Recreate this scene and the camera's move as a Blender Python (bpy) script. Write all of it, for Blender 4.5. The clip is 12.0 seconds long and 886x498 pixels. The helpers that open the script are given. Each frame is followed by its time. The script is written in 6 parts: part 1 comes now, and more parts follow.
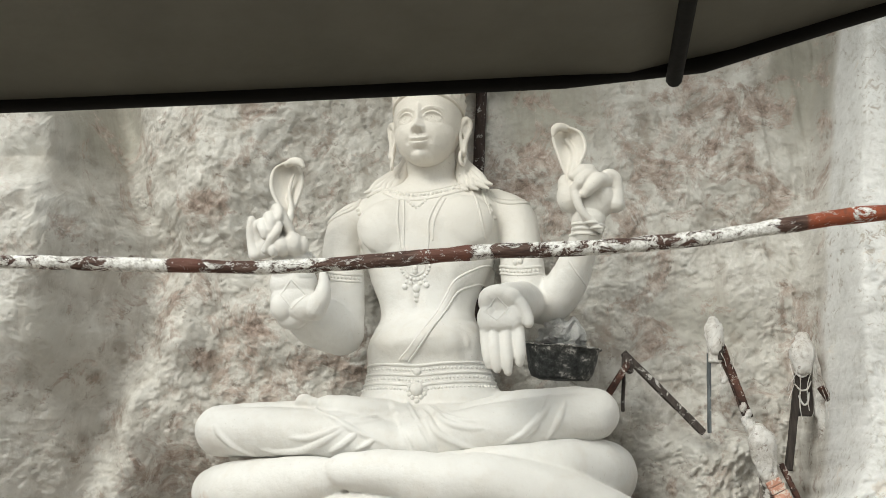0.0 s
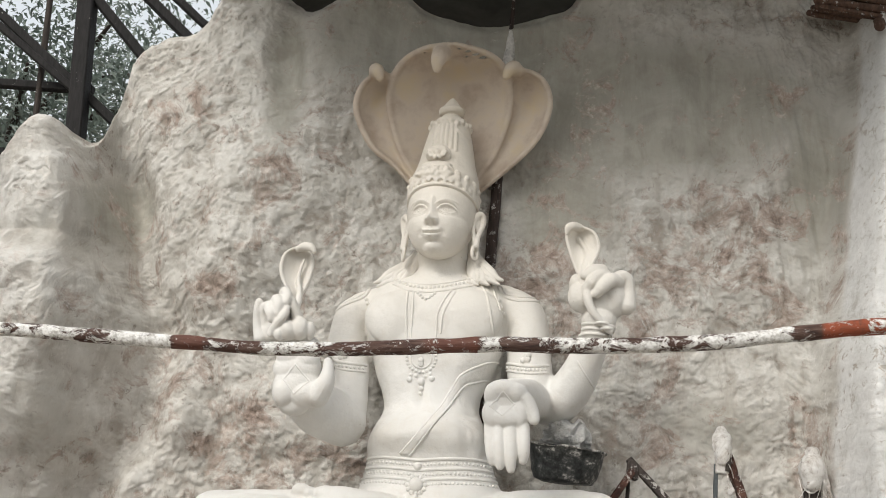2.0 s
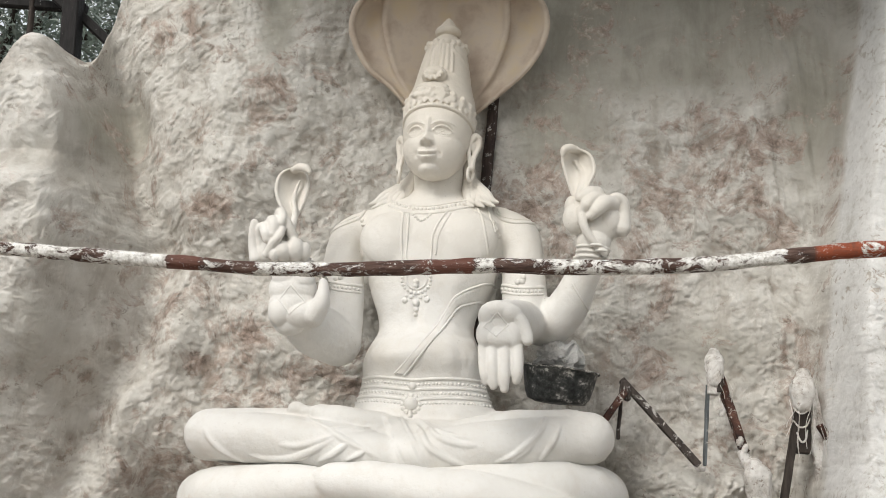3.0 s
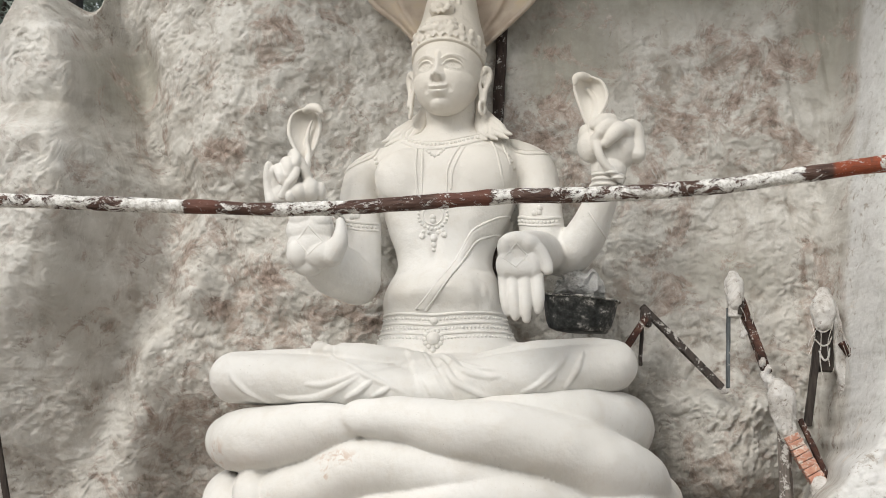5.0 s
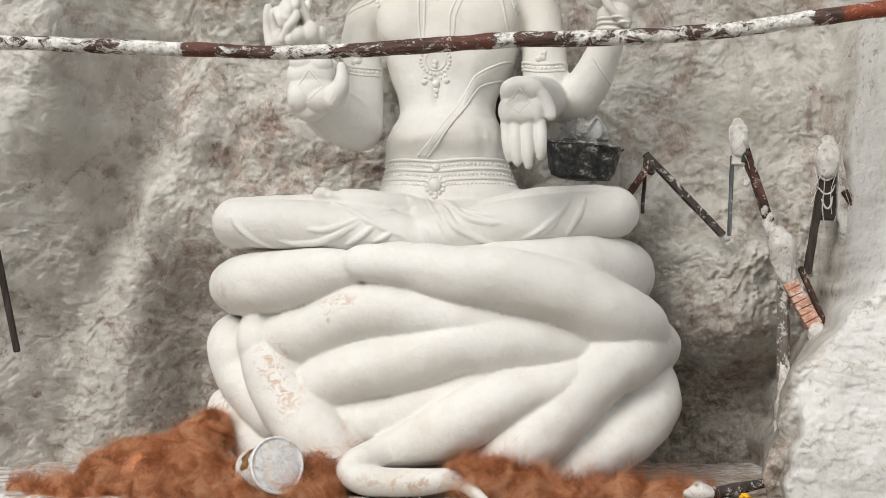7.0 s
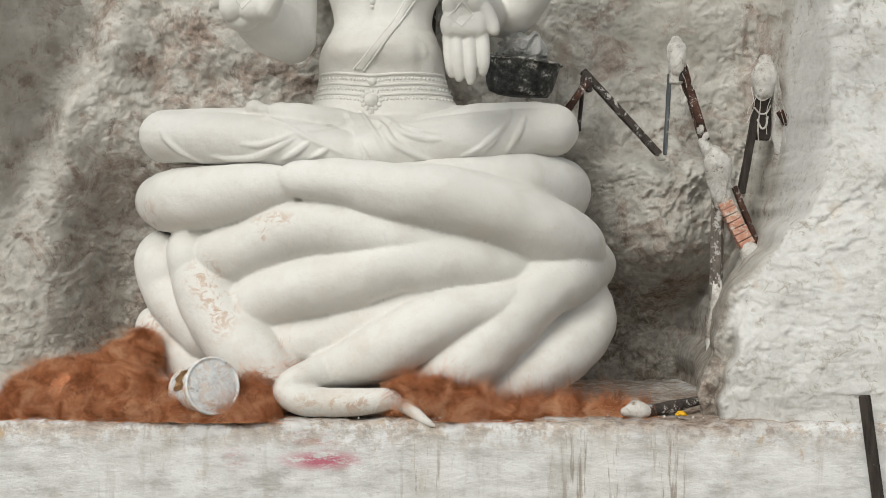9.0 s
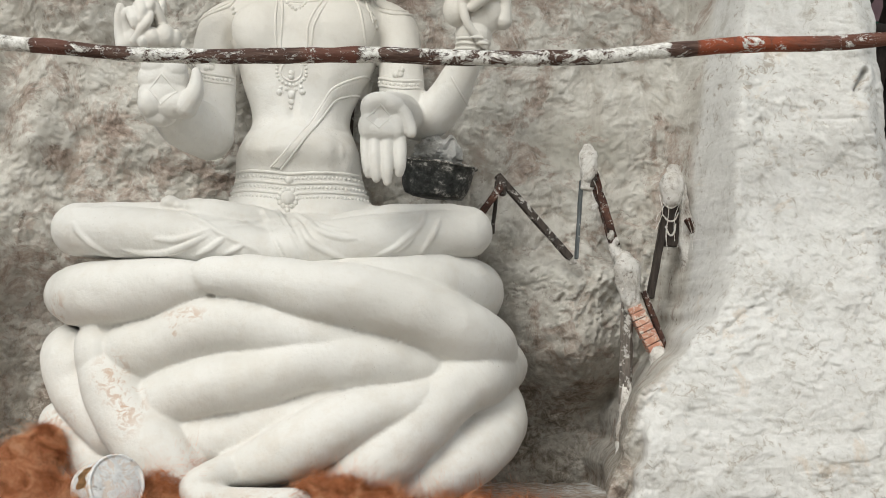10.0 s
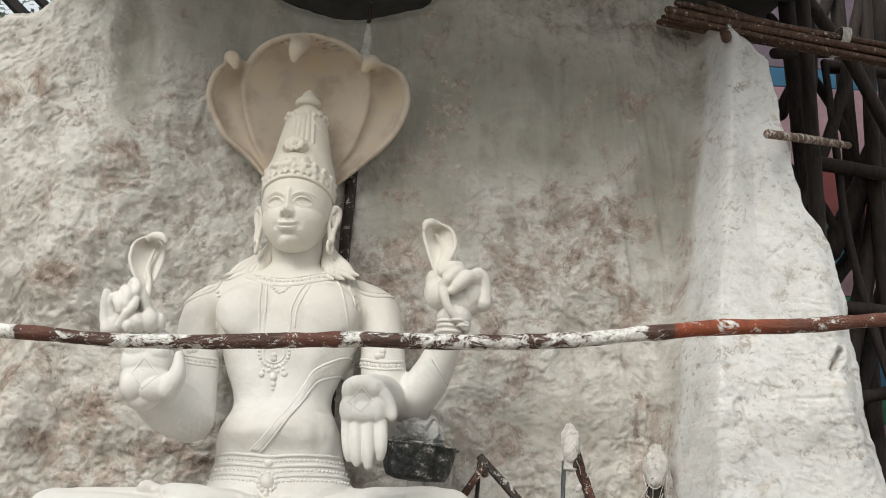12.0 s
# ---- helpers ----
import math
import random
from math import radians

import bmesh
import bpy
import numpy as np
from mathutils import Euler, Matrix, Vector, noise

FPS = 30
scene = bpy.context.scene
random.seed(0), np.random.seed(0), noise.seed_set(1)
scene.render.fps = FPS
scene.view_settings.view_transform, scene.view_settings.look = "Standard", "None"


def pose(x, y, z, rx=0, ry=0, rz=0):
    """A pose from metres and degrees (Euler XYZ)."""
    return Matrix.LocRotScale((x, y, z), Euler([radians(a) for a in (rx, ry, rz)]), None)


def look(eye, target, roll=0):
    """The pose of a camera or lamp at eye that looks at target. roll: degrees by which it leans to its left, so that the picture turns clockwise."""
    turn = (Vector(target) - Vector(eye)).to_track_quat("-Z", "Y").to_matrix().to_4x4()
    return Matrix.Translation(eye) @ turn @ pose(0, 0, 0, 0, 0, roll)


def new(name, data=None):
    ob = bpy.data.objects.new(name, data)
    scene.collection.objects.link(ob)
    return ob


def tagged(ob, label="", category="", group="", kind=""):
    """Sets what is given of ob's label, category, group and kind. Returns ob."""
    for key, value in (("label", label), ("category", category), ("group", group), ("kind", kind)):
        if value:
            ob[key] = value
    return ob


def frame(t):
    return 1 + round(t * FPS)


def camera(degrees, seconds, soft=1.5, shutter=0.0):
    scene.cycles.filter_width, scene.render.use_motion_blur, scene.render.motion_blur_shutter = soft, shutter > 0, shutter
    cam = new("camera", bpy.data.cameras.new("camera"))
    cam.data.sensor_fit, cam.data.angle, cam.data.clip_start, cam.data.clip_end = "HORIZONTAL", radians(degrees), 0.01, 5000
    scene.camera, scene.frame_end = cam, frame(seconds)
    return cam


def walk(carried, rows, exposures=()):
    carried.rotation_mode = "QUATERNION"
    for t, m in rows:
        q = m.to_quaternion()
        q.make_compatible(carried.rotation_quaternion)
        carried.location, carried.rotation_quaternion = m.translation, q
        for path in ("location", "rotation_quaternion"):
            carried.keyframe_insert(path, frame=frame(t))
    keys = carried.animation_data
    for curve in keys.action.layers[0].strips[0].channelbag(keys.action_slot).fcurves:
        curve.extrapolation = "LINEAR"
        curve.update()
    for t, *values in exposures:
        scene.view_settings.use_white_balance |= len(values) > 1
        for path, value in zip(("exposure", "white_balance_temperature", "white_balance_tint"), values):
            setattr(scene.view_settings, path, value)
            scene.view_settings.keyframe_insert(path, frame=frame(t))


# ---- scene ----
from mathutils.bvhtree import BVHTree

# ---------------------------------------------------------------- camera
cam = camera(40.0, 12.0, soft=0.95)
ROWS = [
    (0.0, 0.092, -0.110, 1.635, 3.75, 11.93, -1.17),
    (0.1, 0.088, -0.108, 1.615, 3.66, 12.53, -0.92),
    (0.2, 0.084, -0.106, 1.590, 3.58, 13.12, -0.66),
    (0.3, 0.080, -0.105, 1.575, 3.48, 13.65, -0.40),
    (0.5, 0.072, -0.102, 1.561, 3.33, 14.60, 0.12),
    (1.0, 0.073, -0.085, 1.548, 3.72, 16.68, 1.47),
    (1.5, 0.060, -0.040, 1.533, 4.07, 17.58, 1.95),
    (2.0, 0.066, -0.026, 1.543, 4.08, 17.22, 1.92),
    (2.5, 0.076, -0.025, 1.536, 3.88, 15.67, 1.84),
    (3.0, 0.085, -0.026, 1.529, 3.88, 13.65, 2.10),
    (3.5, 0.079, -0.015, 1.509, 3.87, 11.97, 2.46),
    (3.7, 0.060, -0.010, 1.499, 3.74, 11.42, 2.30),
    (5.5, 0.044, -0.013, 1.479, 4.52, 10.53, -0.78),
    (6.0, 0.054, 0.001, 1.466, 4.38, 9.19, -0.28),
    (6.5, 0.057, 0.013, 1.452, 4.26, 7.08, -0.09),
    (7.0, 0.064, 0.012, 1.446, 4.60, 4.10, -0.03),
    (7.2, 0.053, 0.016, 1.444, 4.69, 2.91, -0.13),
    (8.8, -0.087, 0.093, 1.467, 1.22, -0.54, 0.03),
    (9.0, -0.124, 0.110, 1.476, 0.00, 0.00, 0.20),
    (9.5, -0.134, 0.094, 1.488, -2.31, 2.04, 0.77),
    (10.0, -0.131, 0.077, 1.455, -4.05, 4.91, 1.12),
    (10.5, -0.112, 0.046, 1.472, -5.05, 7.57, 1.56),
    (11.0, -0.103, 0.034, 1.479, -4.83, 10.57, 1.80),
    (11.5, -0.116, 0.029, 1.498, -4.72, 13.98, 1.37),
    (12.0, -0.121, 0.034, 1.533, -4.61, 17.37, 0.75),
]


def eye_pose(x, y, z, yaw, pitch, roll):
    a, b = radians(yaw), radians(pitch)
    ahead = Vector((-math.sin(a) * math.cos(b), math.cos(a) * math.cos(b), math.sin(b)))
    return look((x, y, z), Vector((x, y, z)) + ahead, roll)


EXPOSURES = [(0.0, 0.10, 6500, 5), (0.5, 0.04, 6500, 6), (1.5, 0.06, 6500, 10), (2.5, 0.10, 6500, 10), (3.7, 0.06, 6500, 10), (7.0, 0.02, 6500, 10), (8.8, -0.17, 6500, 7), (9.5, -0.12, 6500, 7), (10.5, -0.02, 6500, 7), (12.0, 0.04, 6500, 8)]
walk(cam, [(row[0], eye_pose(*row[1:])) for row in ROWS], EXPOSURES)

# ---------------------------------------------------------------- daylight
world = bpy.data.worlds.new("overcast_sky")
scene.world = world
world.use_nodes = True
wn = world.node_tree.nodes
sky = wn.new("ShaderNodeTexSky")
sky.sky_type = "NISHITA"
sky.sun_disc = False
sky.sun_elevation = radians(48)
sky.sun_rotation = radians(200)
sky.dust_density = 6.0
sky.air_density = 1.0
sky.ozone_density = 0.6
haze = wn.new("ShaderNodeMixRGB")
haze.inputs[0].default_value = 0.7
haze.inputs[2].default_value = (5.9, 6.1, 6.05, 1)
world.node_tree.links.new(sky.outputs[0], haze.inputs[1])
world.node_tree.links.new(haze.outputs[0], wn["Background"].inputs[0])
wn["Background"].inputs[1].default_value = 0.16

sun_data = bpy.data.lights.new("sun", "SUN")
sun_data.energy = 1.82
sun_data.angle = radians(25)
sun_data.color = (1.0, 0.99, 0.95)
sun = new("sun", sun_data)
sun.matrix_world = look((-6.0, -4.2, 10.0), (0, 6.5, 1.5))


# ---------------------------------------------------------------- materials
class Mat:
    """A small builder for node materials."""

    def __init__(self, name, rough=0.85, metal=0.0, spec=0.3):
        self.m = bpy.data.materials.new(name)
        self.m.use_nodes = True
        self.t = self.m.node_tree
        self.b = self.t.nodes["Principled BSDF"]
        self.b.inputs["Roughness"].default_value = rough
        self.b.inputs["Metallic"].default_value = metal
        self.b.inputs["Specular IOR Level"].default_value = spec
        self.co = self.t.nodes.new("ShaderNodeTexCoord").outputs["Object"]

    def link(self, a, b):
        self.t.links.new(a, b)

    def scaled(self, sx, sy, sz):
        n = self.t.nodes.new("ShaderNodeMapping")
        n.inputs["Scale"].default_value = (sx, sy, sz)
        self.link(self.co, n.inputs[0])
        return n.outputs[0]

    def noise(self, scale, detail=6, rough=0.6, vec=None, dist=0.0):
        n = self.t.nodes.new("ShaderNodeTexNoise")
        n.inputs["Scale"].default_value = scale
        n.inputs["Detail"].default_value = detail
        n.inputs["Roughness"].default_value = rough
        n.inputs["Distortion"].default_value = dist
        self.link(vec or self.co, n.inputs["Vector"])
        return n.outputs["Fac"]

    def ramp(self, fac, *stops):
        n = self.t.nodes.new("ShaderNodeValToRGB")
        els = n.color_ramp.elements
        while len(els) < len(stops):
            els.new(0.5)
        for e, (p, c) in zip(els, stops):
            e.position = p
            e.color = (*c, 1) if isinstance(c, tuple) else (c, c, c, 1)
        self.link(fac, n.inputs[0])
        return n.outputs[0]

    def mix(self, fac, a, b, mode="MIX"):
        n = self.t.nodes.new("ShaderNodeMixRGB")
        n.blend_type = mode
        for k, v in ((0, fac), (1, a), (2, b)):
            if isinstance(v, (int, float)):
                n.inputs[k].default_value = v if k == 0 else (v, v, v, 1)
            elif isinstance(v, tuple):
                n.inputs[k].default_value = (*v, 1)
            else:
                self.link(v, n.inputs[k])
        return n.outputs[0]

    def near(self, x, y, z, rx, ry, rz, soft=0.6):
        """One at a place in object space, falling to nought at the radii."""
        sub = self.t.nodes.new("ShaderNodeVectorMath")
        sub.operation = "SUBTRACT"
        sub.inputs[1].default_value = (x, y, z)
        self.link(self.co, sub.inputs[0])
        div = self.t.nodes.new("ShaderNodeVectorMath")
        div.operation = "DIVIDE"
        div.inputs[1].default_value = (rx, ry, rz)
        self.link(sub.outputs[0], div.inputs[0])
        ln = self.t.nodes.new("ShaderNodeVectorMath")
        ln.operation = "LENGTH"
        self.link(div.outputs[0], ln.inputs[0])
        return self.ramp(ln.outputs["Value"], (1 - soft, 1.0), (1.0, 0.0))

    def times(self, a, b):
        return self.mix(1.0, a, b, "MULTIPLY")

    def along(self, axis):
        n = self.t.nodes.new("ShaderNodeSeparateXYZ")
        self.link(self.co, n.inputs[0])
        return n.outputs[axis]

    def span(self, value, lo, hi):
        n = self.t.nodes.new("ShaderNodeMapRange")
        n.inputs[1].default_value, n.inputs[2].default_value = lo, hi
        self.link(value, n.inputs[0])
        return n.outputs[0]

    def color(self, c):
        if isinstance(c, tuple):
            self.b.inputs["Base Color"].default_value = (*c, 1)
        else:
            self.link(c, self.b.inputs["Base Color"])
        return self

    def gloss(self, c):
        self.link(c, self.b.inputs["Roughness"])
        return self

    def bump(self, *layers):
        """Layers of (height, strength, distance), one on the other."""
        last = None
        for h, s, d in layers:
            n = self.t.nodes.new("ShaderNodeBump")
            n.inputs["Strength"].default_value = s
            n.inputs["Distance"].default_value = d
            self.link(h, n.inputs["Height"])
            if last:
                self.link(last, n.inputs["Normal"])
            last = n.outputs[0]
        self.link(last, self.b.inputs["Normal"])
        return self


def make_statue_plaster():
    m = Mat("white_statue_plaster", 0.55)
    a = m.noise(1.6, 5)
    b = m.noise(28, 6)
    c = m.ramp(a, (0.35, (0.66, 0.645, 0.61)), (0.65, (0.735, 0.725, 0.70)))
    grime = m.ramp(b, (0.55, 0.0), (0.8, 0.35))
    c = m.mix(grime, c, (0.62, 0.57, 0.50))
    top = m.span(m.along(2), 2.2, 3.6)
    c = m.mix(top, c, m.ramp(a, (0.35, (0.66, 0.60, 0.51)), (0.65, (0.73, 0.675, 0.59))))
    # rusty scuffs on the lower folds
    fine = m.ramp(m.noise(15, 10, 0.78, dist=0.6), (0.50, 0.0), (0.55, 1.0))
    spots = None
    for p in ((-0.83, -0.6, 0.66, 0.13, 0.6, 0.15), (-0.74, -0.6, 0.50, 0.13, 0.6, 0.17), (-0.47, -0.75, 0.97, 0.15, 0.5, 0.05), (-0.52, -0.75, 0.90, 0.03, 0.5, 0.09), (-1.16, -0.2, 1.00, 0.08, 0.6, 0.10), (-1.12, -0.3, 0.43, 0.14, 0.5, 0.07), (-0.1, -0.9, 0.08, 0.4, 0.3, 0.07)):
        s = m.near(*p, soft=0.8)
        spots = s if spots is None else m.mix(1.0, spots, s, "ADD")
    c = m.mix(m.times(m.times(fine, spots), 0.75), c, (0.46, 0.28, 0.18))
    low = m.ramp(m.span(m.along(2), 0.0, 0.75), (0.0, 0.55), (1.0, 0.0))
    c = m.mix(m.times(low, m.ramp(m.noise(9, 8, 0.7), (0.45, 0.0), (0.62, 1.0))), c, (0.58, 0.50, 0.42))
    dots = m.ramp(m.noise(75, 2, 0.5), (0.70, 0.0), (0.74, 1.0))
    c = m.mix(m.times(dots, m.ramp(m.noise(3, 2), (0.5, 0.0), (0.65, 0.6))), c, (0.40, 0.36, 0.31))
    mott = m.noise(5, 7, 0.65, dist=0.4)
    c = m.mix(m.ramp(mott, (0.50, 0.0), (0.66, 0.35)), c, (0.60, 0.56, 0.50))
    return m.color(c).bump((m.noise(5, 5), 0.28, 0.06), (b, 0.18, 0.012)).m


def make_hood_plaster():
    m = Mat("tan_primer_plaster", 0.65)
    a = m.noise(4.5, 6, 0.6)
    c = m.ramp(a, (0.35, (0.46, 0.375, 0.30)), (0.50, (0.57, 0.49, 0.405)), (0.66, (0.60, 0.50, 0.35)))
    return m.color(c).bump((m.noise(30, 5), 0.15, 0.01)).m


def make_rock():
    m = Mat("grey_cement_rock", 0.93, spec=0.2)

    def worn(name):
        n = m.t.nodes.new("ShaderNodeAttribute")
        n.attribute_name = name
        return n.outputs["Fac"]

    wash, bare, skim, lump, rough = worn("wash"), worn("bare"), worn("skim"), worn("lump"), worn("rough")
    mid = m.noise(3.0, 10, 0.66, dist=0.6)
    flake = m.noise(8.5, 11, 0.70, dist=0.5)
    fine = m.noise(19, 10, 0.72, dist=0.9)
    crumb = m.noise(52, 7, 0.72, dist=0.5)
    vert = m.noise(6.0, 9, 0.66, m.scaled(1.0, 1.0, 0.16), 0.4)
    blotch = m.noise(4.2, 11, 0.74, dist=0.7)
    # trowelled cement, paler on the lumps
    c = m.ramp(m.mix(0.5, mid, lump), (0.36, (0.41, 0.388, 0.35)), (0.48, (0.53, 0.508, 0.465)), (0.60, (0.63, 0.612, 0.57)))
    c = m.mix(m.times(m.ramp(flake, (0.52, 0.0), (0.60, 0.6)), rough), c, m.ramp(crumb, (0.38, (0.60, 0.58, 0.54)), (0.62, (0.76, 0.745, 0.71))))
    # green-grey skim, streaked by the rain
    smooth = m.ramp(m.mix(0.35, skim, mid), (0.36, 0.0), (0.60, 0.92))
    c = m.mix(smooth, c, m.ramp(m.mix(0.5, vert, mid), (0.40, (0.29, 0.277, 0.235)), (0.58, (0.42, 0.405, 0.355))))
    # bare red-brown base coat, torn at the edges
    torn = m.ramp(m.mix(0.25, blotch, fine), (0.37, 0.0), (0.63, 1.0))
    brown = m.ramp(m.mix(0.5, bare, torn), (0.455, 0.0), (0.505, 0.55), (0.60, 0.92))
    c = m.mix(brown, c, m.ramp(m.mix(0.5, fine, flake), (0.40, (0.19, 0.135, 0.108)), (0.48, (0.34, 0.265, 0.225)), (0.55, (0.47, 0.40, 0.35)), (0.62, (0.61, 0.565, 0.515))))
    # darker brown in the hollows, flecks where the coat is broken
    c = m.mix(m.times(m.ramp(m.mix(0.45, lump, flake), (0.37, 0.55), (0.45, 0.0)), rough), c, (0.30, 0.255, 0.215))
    specks = m.times(m.ramp(m.mix(0.4, fine, flake), (0.405, 0.9), (0.445, 0.0)), m.times(rough, m.ramp(blotch, (0.44, 0.15), (0.56, 0.9))))
    c = m.mix(specks, c, (0.20, 0.16, 0.13))
    # brown mottling plus the recess's shade, painted at the wall foot beside the coils
    foot_shade = m.mix(1.0, m.near(1.0, 7.5, 0.85, 0.75, 9, 0.95, 0.7), m.times(m.near(-1.95, 7.5, 0.95, 0.75, 9, 0.95, 0.7), 0.8), "ADD")
    foot_shade = m.times(foot_shade, m.ramp(m.noise(6, 10, 0.75, dist=0.6), (0.40, 0.35), (0.56, 0.9)))
    c = m.mix(foot_shade, c, m.ramp(fine, (0.43, (0.125, 0.105, 0.085)), (0.51, (0.245, 0.22, 0.185)), (0.59, (0.42, 0.39, 0.35))))
    # streaks running down
    c = m.mix(m.ramp(vert, (0.55, 0.0), (0.66, 0.45)), c, (0.36, 0.325, 0.28))
    # whitewash over the flank, thin on the pillar
    white = m.ramp(m.mix(0.3, wash, mid), (0.28, 0.0), (0.60, 0.97))
    coat = m.ramp(m.mix(0.5, mid, fine), (0.38, (0.50, 0.487, 0.458)), (0.46, (0.62, 0.615, 0.597)), (0.60, (0.73, 0.726, 0.712)))
    c = m.mix(white, c, coat)
    chips = m.times(m.ramp(m.mix(0.4, fine, flake), (0.42, 0.85), (0.46, 0.0)), m.times(white, m.ramp(m.noise(1.6, 6, 0.7, dist=0.6), (0.45, 0.1), (0.57, 0.95))))
    c = m.mix(chips, c, (0.38, 0.335, 0.285))
    warm = m.times(m.ramp(m.noise(4.5, 8, 0.7, dist=0.5), (0.60, 0.0), (0.68, 0.5)), white)
    c = m.mix(warm, c, (0.62, 0.52, 0.42))
    tall = m.mix(m.times(smooth, 0.8), flake, 0.5)
    small = m.mix(m.times(smooth, 0.8), fine, 0.5)
    return m.color(c).bump((tall, 0.55, 0.028), (small, 0.6, 0.012), (crumb, 0.4, 0.005)).m


def make_whitewash():
    m = Mat("whitewashed_render", 0.85)
    mid = m.noise(4, 8, 0.65)
    brush = m.noise(9, 9, 0.68, m.scaled(0.45, 1, 1.4), 0.1)
    runs = m.noise(9, 8, 0.66, m.scaled(1, 1, 0.12), 0.3)
    fine = m.noise(30, 8, 0.70, m.scaled(0.6, 1, 1.2), 0.1)
    c = m.ramp(m.mix(0.55, mid, brush), (0.40, (0.50, 0.495, 0.48)), (0.47, (0.66, 0.66, 0.655)), (0.55, (0.78, 0.785, 0.785)))
    c = m.mix(m.ramp(runs, (0.55, 0.0), (0.64, 0.45)), c, (0.46, 0.44, 0.40))
    c = m.mix(m.ramp(fine, (0.61, 0.0), (0.68, 0.6)), c, (0.40, 0.37, 0.33))
    streak = m.noise(16, 9, 0.8, m.scaled(0.45, 1, 1.6), 0.1)
    pink = m.times(m.mix(1.0, m.near(-0.19, -1.02, 0.475, 0.24, 0.3, 0.06, 0.7), m.times(m.near(-0.60, -1.02, 0.485, 0.07, 0.3, 0.07, 0.8), 0.5), "ADD"), m.ramp(streak, (0.46, 0.0), (0.53, 0.95)))
    c = m.mix(pink, c, (0.52, 0.15, 0.21))
    c = m.mix(m.times(m.near(-0.22, -1.02, 0.575, 0.20, 0.3, 0.05, 0.8), m.ramp(streak, (0.48, 0.0), (0.55, 0.7))), c, (0.50, 0.27, 0.24))
    edge = m.times(m.ramp(m.span(m.along(2), 0.50, 0.66), (0.0, 0.0), (1.0, 1.0)), m.ramp(m.noise(9, 10, 0.78, dist=0.1), (0.46, 0.0), (0.54, 0.9)))
    c = m.mix(edge, c, m.ramp(fine, (0.42, (0.26, 0.19, 0.14)), (0.58, (0.52, 0.42, 0.33))))
    drip = m.noise(34, 6, 0.7, m.scaled(1, 1, 0.06), 0.1)
    wet = None
    for p in ((1.08, -1.0, 0.40, 0.26, 0.4, 0.42), (0.30, -1.0, 0.30, 0.16, 0.4, 0.36), (1.45, -1.0, 0.42, 0.16, 0.4, 0.36), (-0.95, -1.0, 0.55, 0.12, 0.4, 0.14)):
        q = m.near(*p, soft=0.7)
        wet = q if wet is None else m.mix(1.0, wet, q, "LIGHTEN")
    c = m.mix(m.times(wet, 0.35), c, (0.60, 0.58, 0.54))
    c = m.mix(m.times(wet, m.ramp(drip, (0.55, 0.0), (0.62, 0.8))), c, (0.30, 0.25, 0.21))
    # browner, darker ledge top right of the coils and along their foot
    brown_top = m.mix(1.0, m.near(1.55, -0.45, 0.665, 0.80, 0.85, 0.10, 0.35), m.times(m.near(-0.3, -0.6, 0.665, 2.2, 0.5, 0.05, 0.5), 0.6), "LIGHTEN")
    c = m.mix(m.times(brown_top, m.ramp(m.noise(7, 9, 0.7, dist=0.1), (0.40, 0.6), (0.54, 1.0))), c, m.ramp(fine, (0.42, (0.20, 0.145, 0.115)), (0.58, (0.42, 0.345, 0.29))))
    blots = m.ramp(m.noise(3.2, 11, 0.78, dist=0.2), (0.57, 0.0), (0.63, 0.4))
    c = m.mix(blots, c, (0.60, 0.59, 0.56))
    rust = m.times(m.ramp(m.noise(6, 8, 0.72, m.scaled(1, 1, 0.45)), (0.61, 0.0), (0.66, 0.75)), m.span(m.along(2), 0.25, 0.6))
    c = m.mix(rust, c, (0.52, 0.36, 0.19))
    return m.color(c).bump((mid, 0.4, 0.035), (brush, 0.6, 0.016), (fine, 0.7, 0.010)).m


